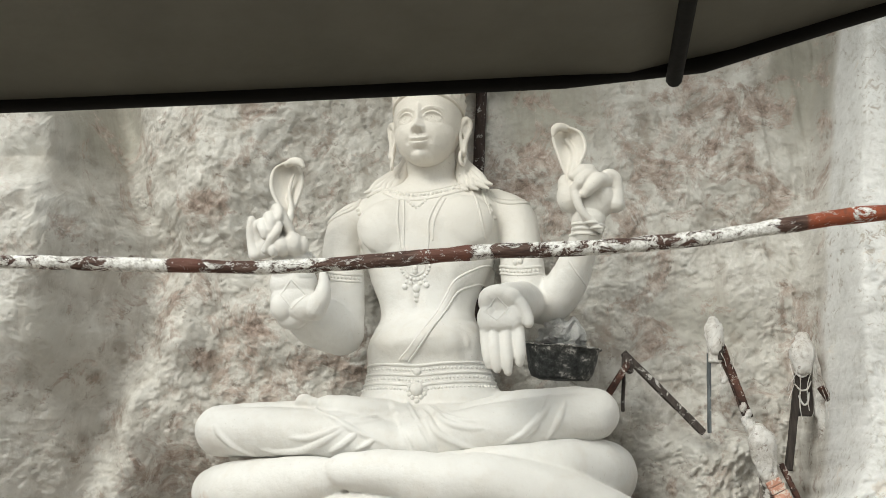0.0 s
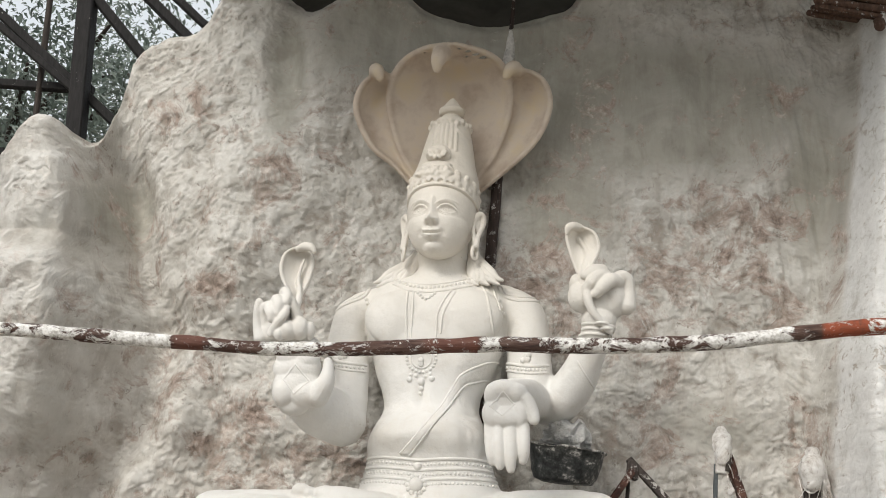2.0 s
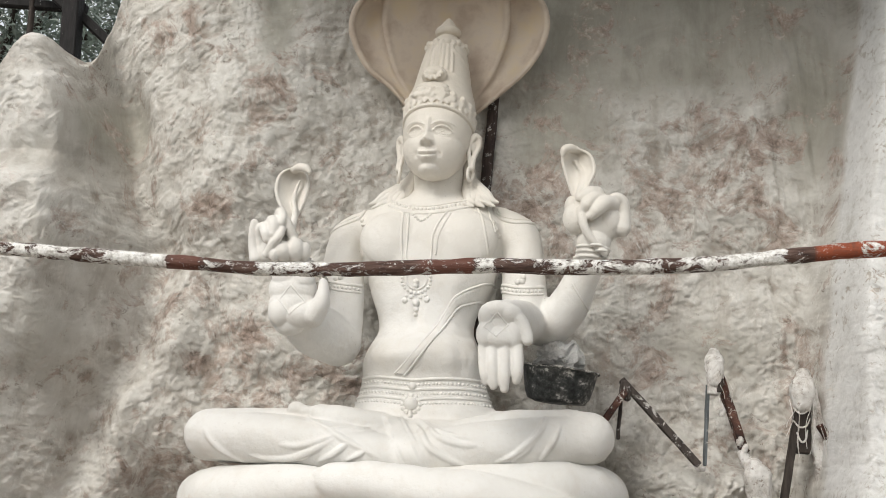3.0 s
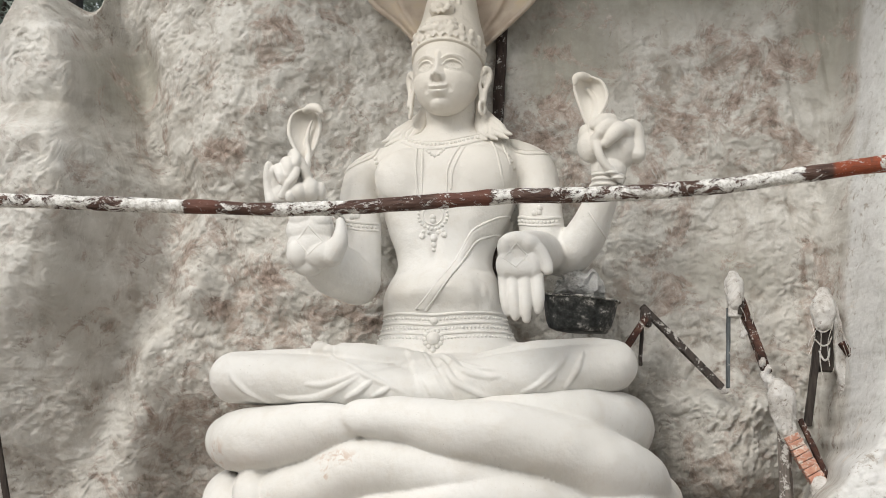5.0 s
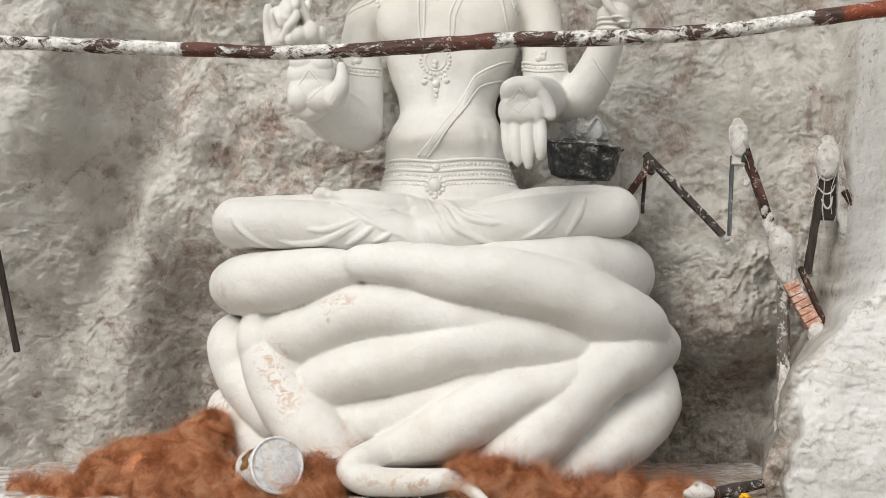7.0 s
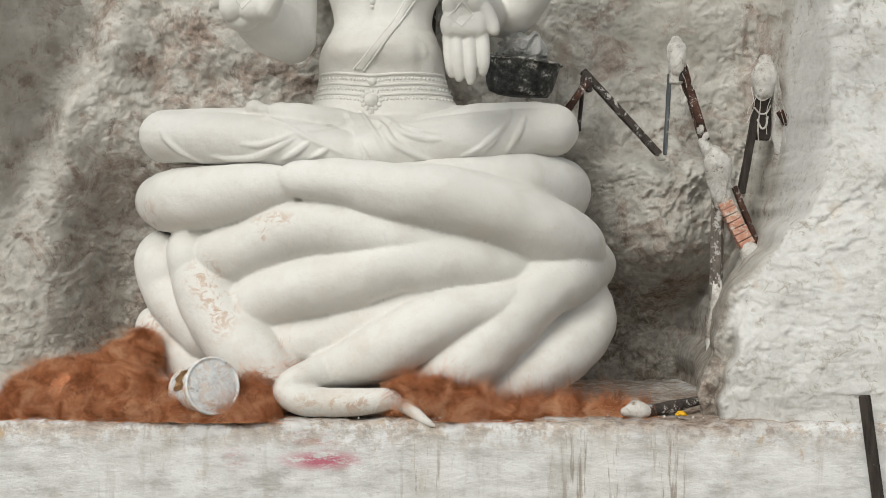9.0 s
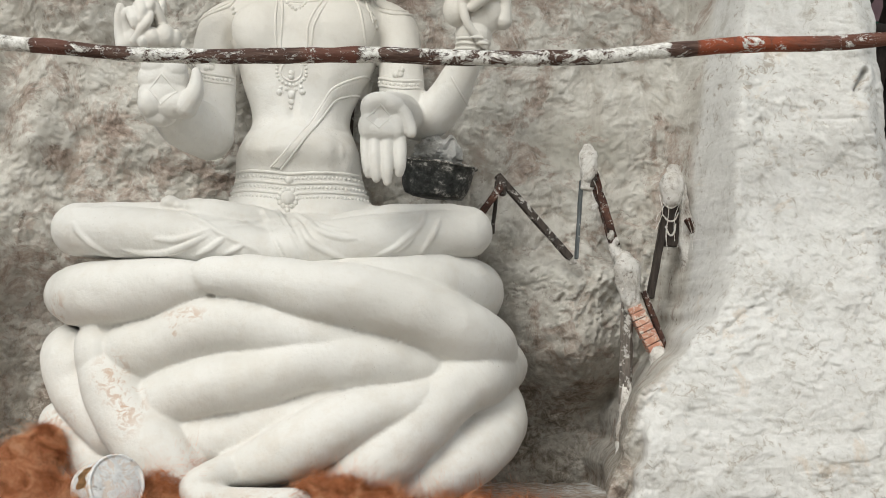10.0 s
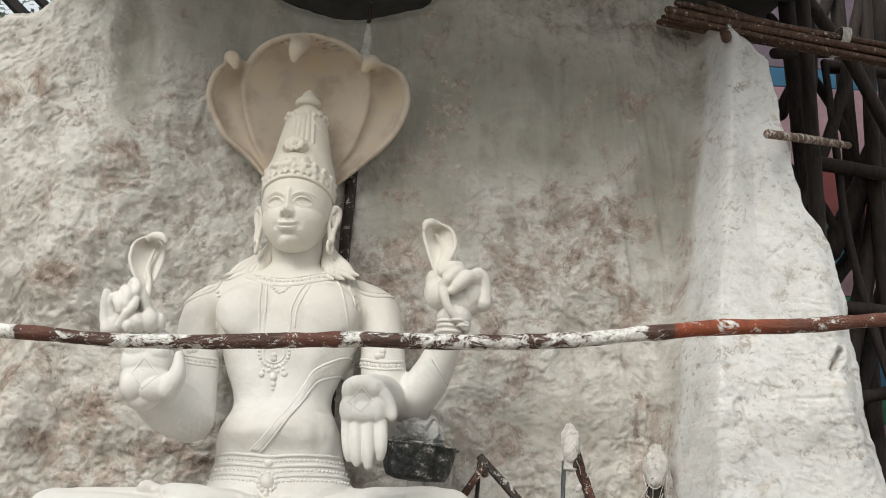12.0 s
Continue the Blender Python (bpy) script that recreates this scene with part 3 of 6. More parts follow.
def build_wall():
    nu, nv = 800, 720
    j, i = np.meshgrid(np.arange(nv + 5), np.arange(nu + 5), indexing="ij")
    u, v = np.minimum(1.0, i / nu), np.minimum(1.0, j / nv)
    x, z = -3.9 + u * 6.5, np.full(u.shape, 2.5)
    for _ in range(4):
        x = -3.9 + u * (sum(np.interp(z + o, RIM_Z, RIM_X) for o in SOFTEN) / 5 + 3.9)
        z = 0.55 + v * (sum(np.interp(x + o, TOP_X, TOP_Z) for o in SOFTEN) / 5 - 0.55)
    y, wash = wall_depth(x, z)
    # coarse lumps, trowelled flakes and crumbs; calmer where it is skimmed
    wx = x + 0.05 * waves(x * 2.3, z * 2.3 + 7) + 0.012 * waves(x * 6.1 + 3, z * 6.1)
    wz = z + 0.05 * waves(x * 2.1 + 11, z * 2.4) + 0.012 * waves(x * 5.7, z * 6.3 + 5)
    lump = layered(wx, wz, 2.9, 4, 0.60)
    flake = layered(wx + 5, wz + 2, 8.0, 4, 0.64)
    stroke = layered(wx * 1.6 + wz * 1.1, wz * 0.5 - wx * 0.4, 7.0, 3, 0.6)
    skim, bare = np.zeros(x.shape), np.full(x.shape, 0.24)
    for px, pz, rx, rz, k in SKIMMED:
        skim = np.maximum(skim, k * hump(x, px, rx, z, pz, rz))
    for px, pz, rx, rz, k in BARED:
        bare = np.maximum(bare, k * hump(x, px, rx, z, pz, rz) ** 0.6)
    rough = np.clip(1.15 - 1.1 * skim, 0.12, 1) * (1 - 0.45 * wash) * (1 - 0.4 * wash * step(2.9, 3.5, z))
    relief = layered(x, z, 1.3, 3) * 0.045 + (lump * 0.020 + step(-0.12, 0.22, flake) * 0.008 + flake * 0.0035 + stroke * 0.003) * rough
    relief = relief + layered(x + 3, z, 24.0, 2) * 0.0030 * rough
    relief = relief + (layered(x * 1.2 + 9, z, 15.0, 3, 0.7) * 0.0035 * step(-0.3, 0.5, layered(x + 4, z, 2.2, 2)) + step(0.25, 0.42, layered(x * 0.8, z * 1.1 + 3, 6.0, 3)) * 0.008) * wash * step(3.9, 2.9, z)
    seam = hump(x, 1.72, 0.24) * step(1.9, 2.4, z)
    relief = relief + layered(x * 3.2 + z * 0.4, z * 0.45, 4.0, 3) * 0.020 * seam
    bank = hump(x, 1.62, 0.38, z, 1.85, 0.42) + 0.8 * hump(x, 1.1, 0.35, z, 1.85, 0.25)
    relief = relief + (layered(wx * 1.5 - wz, wz + 0.6 * wx, 5.0, 4, 0.62) * 0.026 + step(0.0, 0.2, flake) * 0.012) * bank
    bare = np.maximum(bare, 0.50 * hump(x, 1.70, 0.16) * step(1.9, 2.4, z) * step(4.2, 3.4, z))
    rough = np.clip(rough + 0.5 * bank, 0, 1)
    y = y - relief
    # the bank leans out over the pocket beside the coils
    shear = np.interp(z, (1.3, 1.66, 2.0), (0.24, 0.10, 0.0)) * step(0.9, 1.4, x) * step(2.5, 1.7, x)
    x = x - shear * np.maximum(0, 7.3 - y)
    jag = waves(x * 4, z * 4) * 0.025 + waves(x * 14, z * 14) * 0.005
    y = y + step(0.97, 1.0, u) ** 2 * 0.05 + step(0.975, 1.0, v) ** 2 * 0.07 + np.maximum(0, i - nu) * 0.14 + np.maximum(0, j - nv) * 0.16
    x = x + np.where(u == 1.0, jag, 0)
    z = z + np.where(v == 1.0, jag, 0) - np.maximum(0, j - nv) * 0.02
    verts = np.stack([x, y, z], -1).reshape(-1, 3)
    w = nu + 5
    a = (np.arange(nv + 4)[:, None] * w + np.arange(nu + 4)[None]).ravel()
    me = bpy.data.meshes.new("wall_cave")
    me.from_pydata(verts.tolist(), [], np.stack([a, a + 1, a + w + 1, a + w], -1).tolist())
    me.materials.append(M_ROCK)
    me.shade_smooth()
    me.attributes.new("wash", "FLOAT", "POINT").data.foreach_set("value", wash.ravel().astype(np.float32))
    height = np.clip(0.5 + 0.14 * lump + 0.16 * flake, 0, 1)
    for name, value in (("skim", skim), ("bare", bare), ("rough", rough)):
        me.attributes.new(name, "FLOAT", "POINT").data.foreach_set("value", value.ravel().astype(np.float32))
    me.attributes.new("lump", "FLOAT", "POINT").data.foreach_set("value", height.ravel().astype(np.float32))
    return tagged(new("wall_cave", me), "rough grey cement cave wall with whitewashed flank", "wall", kind="structure")


def build_ledge():
    """The rendered plinth along the front, with an uneven arris."""
    bm = bmesh.new()
    nx = 420
    prof = [(5.86, 0.0), (5.86, 0.12), (5.86, 0.25), (5.86, 0.36), (5.86, 0.44), (5.86, 0.52), (5.86, 0.58), (5.862, 0.62), (5.87, 0.642), (5.89, 0.655), (5.95, 0.66), (6.1, 0.662), (6.4, 0.664), (6.8, 0.665), (7.3, 0.665), (8.0, 0.665)]
    rows = []
    for i in range(nx + 1):
        x = -4.2 + 7.6 * i / nx
        row = []
        for k, (y, z) in enumerate(prof):
            p = Vector((x, y, z))
            d = noise.fractal(p * 2.3, 0.9, 2.0, 4) * 0.018 + noise.fractal(p * 12, 0.8, 2.0, 2) * 0.006
            chip = (max(0.0, noise.noise(Vector((x * 5, 3, 7)))) * 0.025 + max(0.0, noise.noise(Vector((x * 19, 5, 7)))) * 0.018) * math.exp(-((z - 0.65) / 0.03) ** 2)
            row.append(bm.verts.new((x, y + (d if k < 10 else 0), z - chip + (d * 0.5 if k >= 8 else 0))))
        rows.append(row)
    for a, b in zip(rows, rows[1:]):
        for k in range(len(prof) - 1):
            bm.faces.new((a[k], b[k], b[k + 1], a[k + 1]))
    ob = part("ledge", bm, M_WHITEWASH)
    centred(ob, (-0.5, 6.85, 0.0))
    return tagged(ob, "stained whitewashed masonry ledge under the statue", "ledge", kind="structure")


def build_ground():
    bm = bmesh.new()
    bmesh.ops.create_grid(bm, x_segments=60, y_segments=60, size=400)
    ob = part("ground", bm, make_plain("damp_earth", (0.28, 0.25, 0.21), 0.8, scale=0.8))
    return tagged(ob, "damp trodden earth ground", "ground", kind="structure")


build_wall()
build_ledge()
build_ground()


# ---------------------------------------------------------------- statue
S_BASE = Vector((-0.5, 6.85, 0.655))


def coil_bodies(bm):
    """The heap of serpent coils that carries the figure."""
    k = dict(steps=10, seg=40, wobble=.03)
    tube(bm, [(-1.651, 7.350, 1.693, 0.179), (-1.700, 6.950, 1.734, 0.143), (-1.556, 6.584, 1.726, 0.166), (-1.355, 6.432, 1.736, 0.168), (-1.146, 6.322, 1.764, 0.146), (-0.964, 6.254, 1.790, 0.110), (-0.861, 6.226, 1.803, 0.074)], **k)
    tube(bm, [(-0.954, 6.222, 1.811, 0.057), (-0.872, 6.199, 1.821, 0.088), (-0.756, 6.175, 1.817, 0.102), (-0.614, 6.156, 1.811, 0.116), (-0.361, 6.154, 1.756, 0.152), (-0.080, 6.199, 1.725, 0.167), (0.209, 6.306, 1.647, 0.179), (0.438, 6.447, 1.540, 0.192), (0.563, 6.720, 1.475, 0.197), (0.577, 7.100, 1.433, 0.196)], **k)
    tube(bm, [(-0.508, 6.270, 1.792, 0.103), (-0.194, 6.295, 1.809, 0.127), (0.066, 6.363, 1.822, 0.145), (0.306, 6.474, 1.829, 0.163), (0.504, 6.750, 1.805, 0.171), (0.537, 7.200, 1.778, 0.182)], **k)
    tube(bm, [(-1.477, 6.750, 1.444, 0.126), (-1.293, 6.423, 1.431, 0.137), (-1.088, 6.326, 1.476, 0.149), (-0.878, 6.259, 1.559, 0.152), (-0.646, 6.219, 1.568, 0.142), (-0.362, 6.214, 1.521, 0.142), (-0.078, 6.259, 1.436, 0.131)], **k)
    tube(bm, [(-1.242, 6.387, 1.082, 0.119), (-1.116, 6.328, 1.172, 0.140), (-0.964, 6.274, 1.236, 0.150), (-0.788, 6.230, 1.283, 0.154), (-0.587, 6.204, 1.319, 0.153), (-0.361, 6.204, 1.399, 0.156), (-0.135, 6.236, 1.413, 0.156), (0.066, 6.293, 1.393, 0.144), (0.258, 6.378, 1.335, 0.122), (0.427, 6.485, 1.244, 0.113)], **k)
    tube(bm, [(0.689, 6.950, 1.387, 0.160), (0.519, 6.515, 1.333, 0.167), (0.376, 6.402, 1.279, 0.176), (0.146, 6.276, 1.068, 0.181), (-0.020, 6.215, 0.912, 0.176), (-0.147, 6.183, 0.774, 0.148)], **k)
    tube(bm, [(0.648, 7.150, 1.220, 0.165), (0.662, 6.850, 1.169, 0.158), (0.630, 6.650, 1.063, 0.168), (0.472, 6.473, 0.929, 0.170), (0.317, 6.363, 0.830, 0.140), (0.183, 6.292, 0.757, 0.087), (0.124, 6.266, 0.725, 0.046)], **k)
    tube(bm, [(0.209, 6.276, 1.222, 0.115), (0.064, 6.213, 1.173, 0.125), (-0.106, 6.162, 1.130, 0.141), (-0.246, 6.136, 1.073, 0.149), (-0.412, 6.121, 0.981, 0.149), (-0.552, 6.122, 0.919, 0.126), (-0.693, 6.136, 0.873, 0.099), (-0.822, 6.050, 0.834, 0.075), (-0.879, 6.020, 0.782, 0.070), (-0.815, 5.990, 0.745, 0.075), (-0.678, 5.985, 0.732, 0.072), (-0.514, 5.980, 0.739, 0.066), (-0.377, 5.970, 0.749, 0.055), (-0.289, 5.945, 0.714, 0.038), (-0.218, 5.900, 0.667, 0.024), (-0.164, 5.870, 0.639, 0.011)], **k)
    tube(bm, [(-1.186, 6.406, 0.891, 0.137), (-0.970, 6.324, 0.980, 0.140), (-0.763, 6.275, 1.013, 0.138), (-0.533, 6.251, 1.075, 0.140), (-0.277, 6.262, 1.165, 0.135), (-0.05, 6.30, 1.24, 0.12)], **k)
    tube(bm, [(-1.530, 6.780, 1.521, 0.082), (-1.457, 6.461, 1.454, 0.108), (-1.411, 6.427, 1.357, 0.132), (-1.327, 6.372, 1.222, 0.160), (-1.213, 6.308, 1.072, 0.176), (-1.089, 6.252, 0.934, 0.183), (-0.968, 6.209, 0.796, 0.173)], **k)
    tube(bm, [(-1.618, 7.200, 1.474, 0.135), (-1.670, 6.850, 1.442, 0.135), (-1.630, 6.680, 1.382, 0.150), (-1.580, 6.632, 1.247, 0.149), (-1.462, 6.533, 1.117, 0.140), (-1.341, 6.452, 1.004, 0.132)], **k)
    tube(bm, [(-1.671, 7.000, 1.090, 0.118), (-1.675, 6.720, 1.044, 0.114), (-1.617, 6.656, 0.994, 0.131), (-1.510, 6.555, 0.912, 0.135), (-1.370, 6.453, 0.797, 0.133)], **k)
    loft(bm, [(.66, -.5, 6.95, .80, .50), (1.0, -.5, 6.95, .92, .60), (1.5, -.5, 6.95, .97, .63), (1.85, -.5, 6.95, .92, .60), (1.98, -.5, 6.95, .8, .5)])


def body_bodies(bm):
    # hips, belly, chest and neck
    loft(bm, [(2.05, -.46, 6.86, .50, .30), (2.20, -.45, 6.86, .44, .29), (2.30, -.455, 6.87, .385, .275), (2.42, -.462, 6.865, .352, .27), (2.50, -.47, 6.855, .346, .28), (2.56, -.468, 6.855, .335, .28), (2.62, -.466, 6.865, .310, .265),
              (2.70, -.463, 6.89, .276, .232), (2.77, -.463, 6.895, .276, .225), (2.84, -.460, 6.90, .298, .228), (2.92, -.456, 6.90, .330, .24), (3.02, -.444, 6.90, .372, .255), (3.12, -.444, 6.90, .400, .265), (3.24, -.446, 6.91, .425, .268),
              (3.34, -.440, 6.92, .440, .252), (3.42, -.432, 6.94, .415, .222), (3.475, -.425, 6.95, .330, .185), (3.52, -.42, 6.95, .215, .155), (3.56, -.42, 6.95, .165, .14)], power=2.25)
    tube(bm, [(-.42, 6.96, 3.42, .17), (-.42, 6.93, 3.58, .153), (-.43, 6.88, 3.76, .150)], seg=32)
    ball(bm, -.665, 6.715, 3.22, .190, .085, .165)
    ball(bm, -.245, 6.715, 3.235, .190, .085, .165)
    ball(bm, -.455, 6.66, 2.53, .25, .085, .13)
    # thighs and crossed shins under the cloth
    tube(bm, [(-.62, 6.90, 2.10, .18), (-1.1, 6.68, 2.068, .155), (-1.42, 6.57, 2.064, .150), (-1.588, 6.53, 2.064, .140)], seg=36)
    tube(bm, [(-.26, 6.90, 2.10, .18), (.12, 6.68, 2.095, .155), (.34, 6.58, 2.105, .148), (.452, 6.54, 2.105, .142)], seg=36)
    tube(bm, [(-1.56, 6.50, 2.06, .13), (-1.2, 6.40, 2.035, .135), (-.85, 6.34, 2.00, .125), (-.5, 6.33, 1.95, .10)], seg=28)
    tube(bm, [(.43, 6.50, 2.09, .13), (.1, 6.40, 2.05, .138), (-.25, 6.34, 2.01, .125), (-.6, 6.33, 1.95, .10)], seg=28)
    loft(bm, [(1.92, -.5, 6.62, .60, .36), (2.03, -.48, 6.62, .60, .34), (2.12, -.47, 6.66, .50, .28), (2.18, -.46, 6.72, .40, .2)])
    tube(bm, [(-1.45, 6.56, 2.08, .14), (-1.1, 6.52, 2.075, .14), (-.85, 6.50, 2.06, .13)], seg=30)
    tube(bm, [(.36, 6.56, 2.12, .14), (.05, 6.52, 2.10, .14), (-.20, 6.52, 2.07, .12)], seg=30)
    # upturned foot lying on the thigh
    tube(bm, [(-.56, 6.46, 2.125, .060), (-.70, 6.42, 2.135, .072), (-.86, 6.41, 2.155, .075), (-.97, 6.43, 2.175, .060)], seg=20)
    ball(bm, -.80, 6.56, 2.165, .22, .14, .065)
    ball(bm, -1.105, 6.44, 2.205, .050, .055, .042)
    ball(bm, -1.055, 6.43, 2.190, .048, .05, .036)
    ball(bm, -.985, 6.42, 2.190, .050, .05, .040)
    # shoulders and upper arms
    tube(bm, [(-.80, 6.92, 3.335, .115), (-.925, 6.90, 3.27, .118), (-.962, 6.87, 3.12, .112), (-.945, 6.84, 2.95, .116), (-.945, 6.81, 2.78, .122), (-.955, 6.80, 2.66, .128)], seg=28)
    tube(bm, [(-.06, 6.92, 3.36, .120), (.055, 6.90, 3.28, .130), (.085, 6.87, 3.12, .124), (.095, 6.85, 2.95, .130), (.11, 6.84, 2.80, .132)], seg=28)
    # forearm that lifts the open palm
    tube(bm, [(-.963, 6.80, 2.634, .142), (-1.065, 6.62, 2.67, .148), (-1.125, 6.46, 2.715, .120), (-1.145, 6.36, 2.76, .090)], seg=24)
    # forearm of the lowered palm
    tube(bm, [(.10, 6.80, 2.76, .122), (.075, 6.50, 2.73, .108), (.03, 6.22, 2.70, .086), (-.005, 6.06, 2.68, .070)], seg=24)
    # back forearm, rising to the second hand
    tube(bm, [(.11, 6.90, 2.84, .13), (.225, 6.86, 2.775, .130), (.335, 6.78, 2.85, .118), (.415, 6.68, 3.00, .096), (.462, 6.61, 3.13, .080)], seg=24)


def raised_palm(bm):
    """Open palm towards the front, fingers bent over, thumb held off."""
    ball(bm, -1.143, 6.305, 2.832, 0.132, 0.068, 0.110)
    ball(bm, -1.154, 6.330, 2.944, 0.117, 0.055, 0.105)
    ball(bm, -1.140, 6.300, 2.735, 0.130, 0.066, 0.115)
    ball(bm, -1.196, 6.285, 2.700, 0.070, 0.060, 0.080)
    ball(bm, -1.080, 6.280, 2.690, 0.100, 0.060, 0.072)
    ball(bm, -1.179, 6.285, 2.890, 0.079, 0.050, 0.055)
    ball(bm, -1.094, 6.285, 2.881, 0.073, 0.050, 0.061)
    ball(bm, -1.153, 6.320, 2.642, 0.085, 0.060, 0.061)
    ball(bm, -1.198, 6.250, 3.027, 0.052, 0.055, 0.055)
    ball(bm, -1.137, 6.260, 3.041, 0.052, 0.055, 0.064)
    ball(bm, -1.084, 6.280, 3.036, 0.031, 0.040, 0.049)
    ball(bm, -1.240, 6.230, 3.000, 0.027, 0.035, 0.037)
    ball(bm, -1.311, 6.310, 3.039, 0.074, 0.045, 0.068)
    tube(bm, [(-1.023, 6.280, 2.685, 0.066), (-0.981, 6.260, 2.746, 0.051), (-0.968, 6.250, 2.808, 0.035), (-0.971, 6.250, 2.860, 0.024)], steps=6, seg=16)
    tube(bm, [(-1.355, 6.300, 2.998, 0.037), (-1.372, 6.290, 3.071, 0.028), (-1.373, 6.270, 3.142, 0.025), (-1.367, 6.260, 3.183, 0.022)], steps=6, seg=16)
    tube(bm, [(-1.326, 6.310, 3.022, 0.034), (-1.336, 6.290, 3.104, 0.031), (-1.325, 6.260, 3.149, 0.031), (-1.304, 6.235, 3.151, 0.032), (-1.288, 6.210, 3.112, 0.031), (-1.283, 6.210, 3.080, 0.024)], steps=6, seg=16)
    tube(bm, [(-1.289, 6.310, 3.023, 0.034), (-1.292, 6.290, 3.127, 0.031), (-1.279, 6.260, 3.180, 0.031), (-1.262, 6.235, 3.190, 0.032), (-1.248, 6.210, 3.151, 0.031), (-1.250, 6.205, 3.111, 0.024)], steps=6, seg=16)
    tube(bm, [(-1.212, 6.320, 3.049, 0.037), (-1.232, 6.310, 3.155, 0.031), (-1.241, 6.290, 3.221, 0.031), (-1.228, 6.260, 3.243, 0.029), (-1.210, 6.235, 3.207, 0.028), (-1.216, 6.220, 3.176, 0.024)], steps=6, seg=16)
    tube(bm, [(-1.152, 6.310, 3.048, 0.040), (-1.161, 6.280, 3.116, 0.031), (-1.180, 6.260, 3.165, 0.028), (-1.188, 6.250, 3.195, 0.023)], steps=6, seg=16)
    tube(bm, [(-1.284, 6.240, 3.006, 0.024), (-1.250, 6.210, 3.054, 0.023), (-1.214, 6.200, 3.100, 0.023), (-1.207, 6.220, 3.138, 0.021)], steps=6, seg=16)


def lowered_palm(bm):
    """Open palm with the fingers hanging down."""
    ball(bm, -0.028, 5.985, 2.623, 0.102, 0.055, 0.094)
    ball(bm, -0.021, 5.955, 2.537, 0.110, 0.055, 0.056)
    ball(bm, -0.029, 5.965, 2.672, 0.096, 0.050, 0.057)
    ball(bm, -0.091, 5.955, 2.554, 0.051, 0.048, 0.073)
    ball(bm, 0.044, 5.955, 2.552, 0.048, 0.050, 0.073)
    ball(bm, 0.033, 5.950, 2.656, 0.056, 0.045, 0.051)
    ball(bm, -0.094, 5.960, 2.645, 0.040, 0.045, 0.062)
    tube(bm, [(0.033, 5.960, 2.662, 0.042), (0.080, 5.945, 2.618, 0.037), (0.109, 5.935, 2.560, 0.032), (0.117, 5.930, 2.522, 0.027)], steps=6, seg=16)
    tube(bm, [(-0.101, 5.965, 2.489, 0.031), (-0.102, 5.950, 2.416, 0.025), (-0.093, 5.945, 2.350, 0.024), (-0.086, 5.950, 2.314, 0.018)], steps=6, seg=16)
    tube(bm, [(-0.060, 5.960, 2.489, 0.031), (-0.057, 5.940, 2.406, 0.029), (-0.051, 5.940, 2.332, 0.027), (-0.047, 5.945, 2.296, 0.021)], steps=6, seg=16)
    tube(bm, [(-0.001, 5.960, 2.491, 0.034), (0.002, 5.940, 2.399, 0.032), (0.004, 5.940, 2.324, 0.029), (0.007, 5.945, 2.283, 0.022)], steps=6, seg=16)
    tube(bm, [(0.062, 5.960, 2.492, 0.034), (0.067, 5.945, 2.420, 0.032), (0.068, 5.945, 2.364, 0.029), (0.065, 5.950, 2.327, 0.022)], steps=6, seg=16)


def holding_hand(bm):
    """Half-closed hand that holds a small serpent upright."""
    ball(bm, 0.492, 6.560, 3.288, 0.139, 0.085, 0.108)
    ball(bm, 0.376, 6.530, 3.316, 0.076, 0.075, 0.095)
    ball(bm, 0.548, 6.550, 3.314, 0.080, 0.080, 0.101)
    ball(bm, 0.473, 6.570, 3.199, 0.101, 0.080, 0.082)
    ball(bm, 0.349, 6.540, 3.383, 0.041, 0.055, 0.063)
    ball(bm, 0.441, 6.500, 3.444, 0.054, 0.055, 0.044)
    tube(bm, [(0.469, 6.585, 3.127, 0.089), (0.473, 6.570, 3.188, 0.098)], steps=6, seg=16)
    tube(bm, [(0.627, 6.550, 3.272, 0.054), (0.634, 6.540, 3.356, 0.041), (0.629, 6.520, 3.410, 0.035), (0.597, 6.500, 3.429, 0.032), (0.568, 6.490, 3.419, 0.027)], steps=6, seg=16)
    tube(bm, [(0.508, 6.500, 3.419, 0.041), (0.470, 6.460, 3.417, 0.038), (0.428, 6.445, 3.374, 0.036), (0.405, 6.450, 3.340, 0.025)], steps=6, seg=16)
    tube(bm, [(0.571, 6.500, 3.393, 0.041), (0.531, 6.455, 3.390, 0.041), (0.489, 6.440, 3.347, 0.039), (0.456, 6.445, 3.310, 0.028)], steps=6, seg=16)
    tube(bm, [(0.487, 6.500, 3.456, 0.038), (0.439, 6.470, 3.441, 0.041), (0.393, 6.470, 3.419, 0.028)], steps=6, seg=16)
    tube(bm, [(0.398, 6.460, 3.351, 0.025), (0.408, 6.445, 3.272, 0.025), (0.440, 6.450, 3.200, 0.023), (0.529, 6.485, 3.109, 0.019)], steps=6, seg=16)


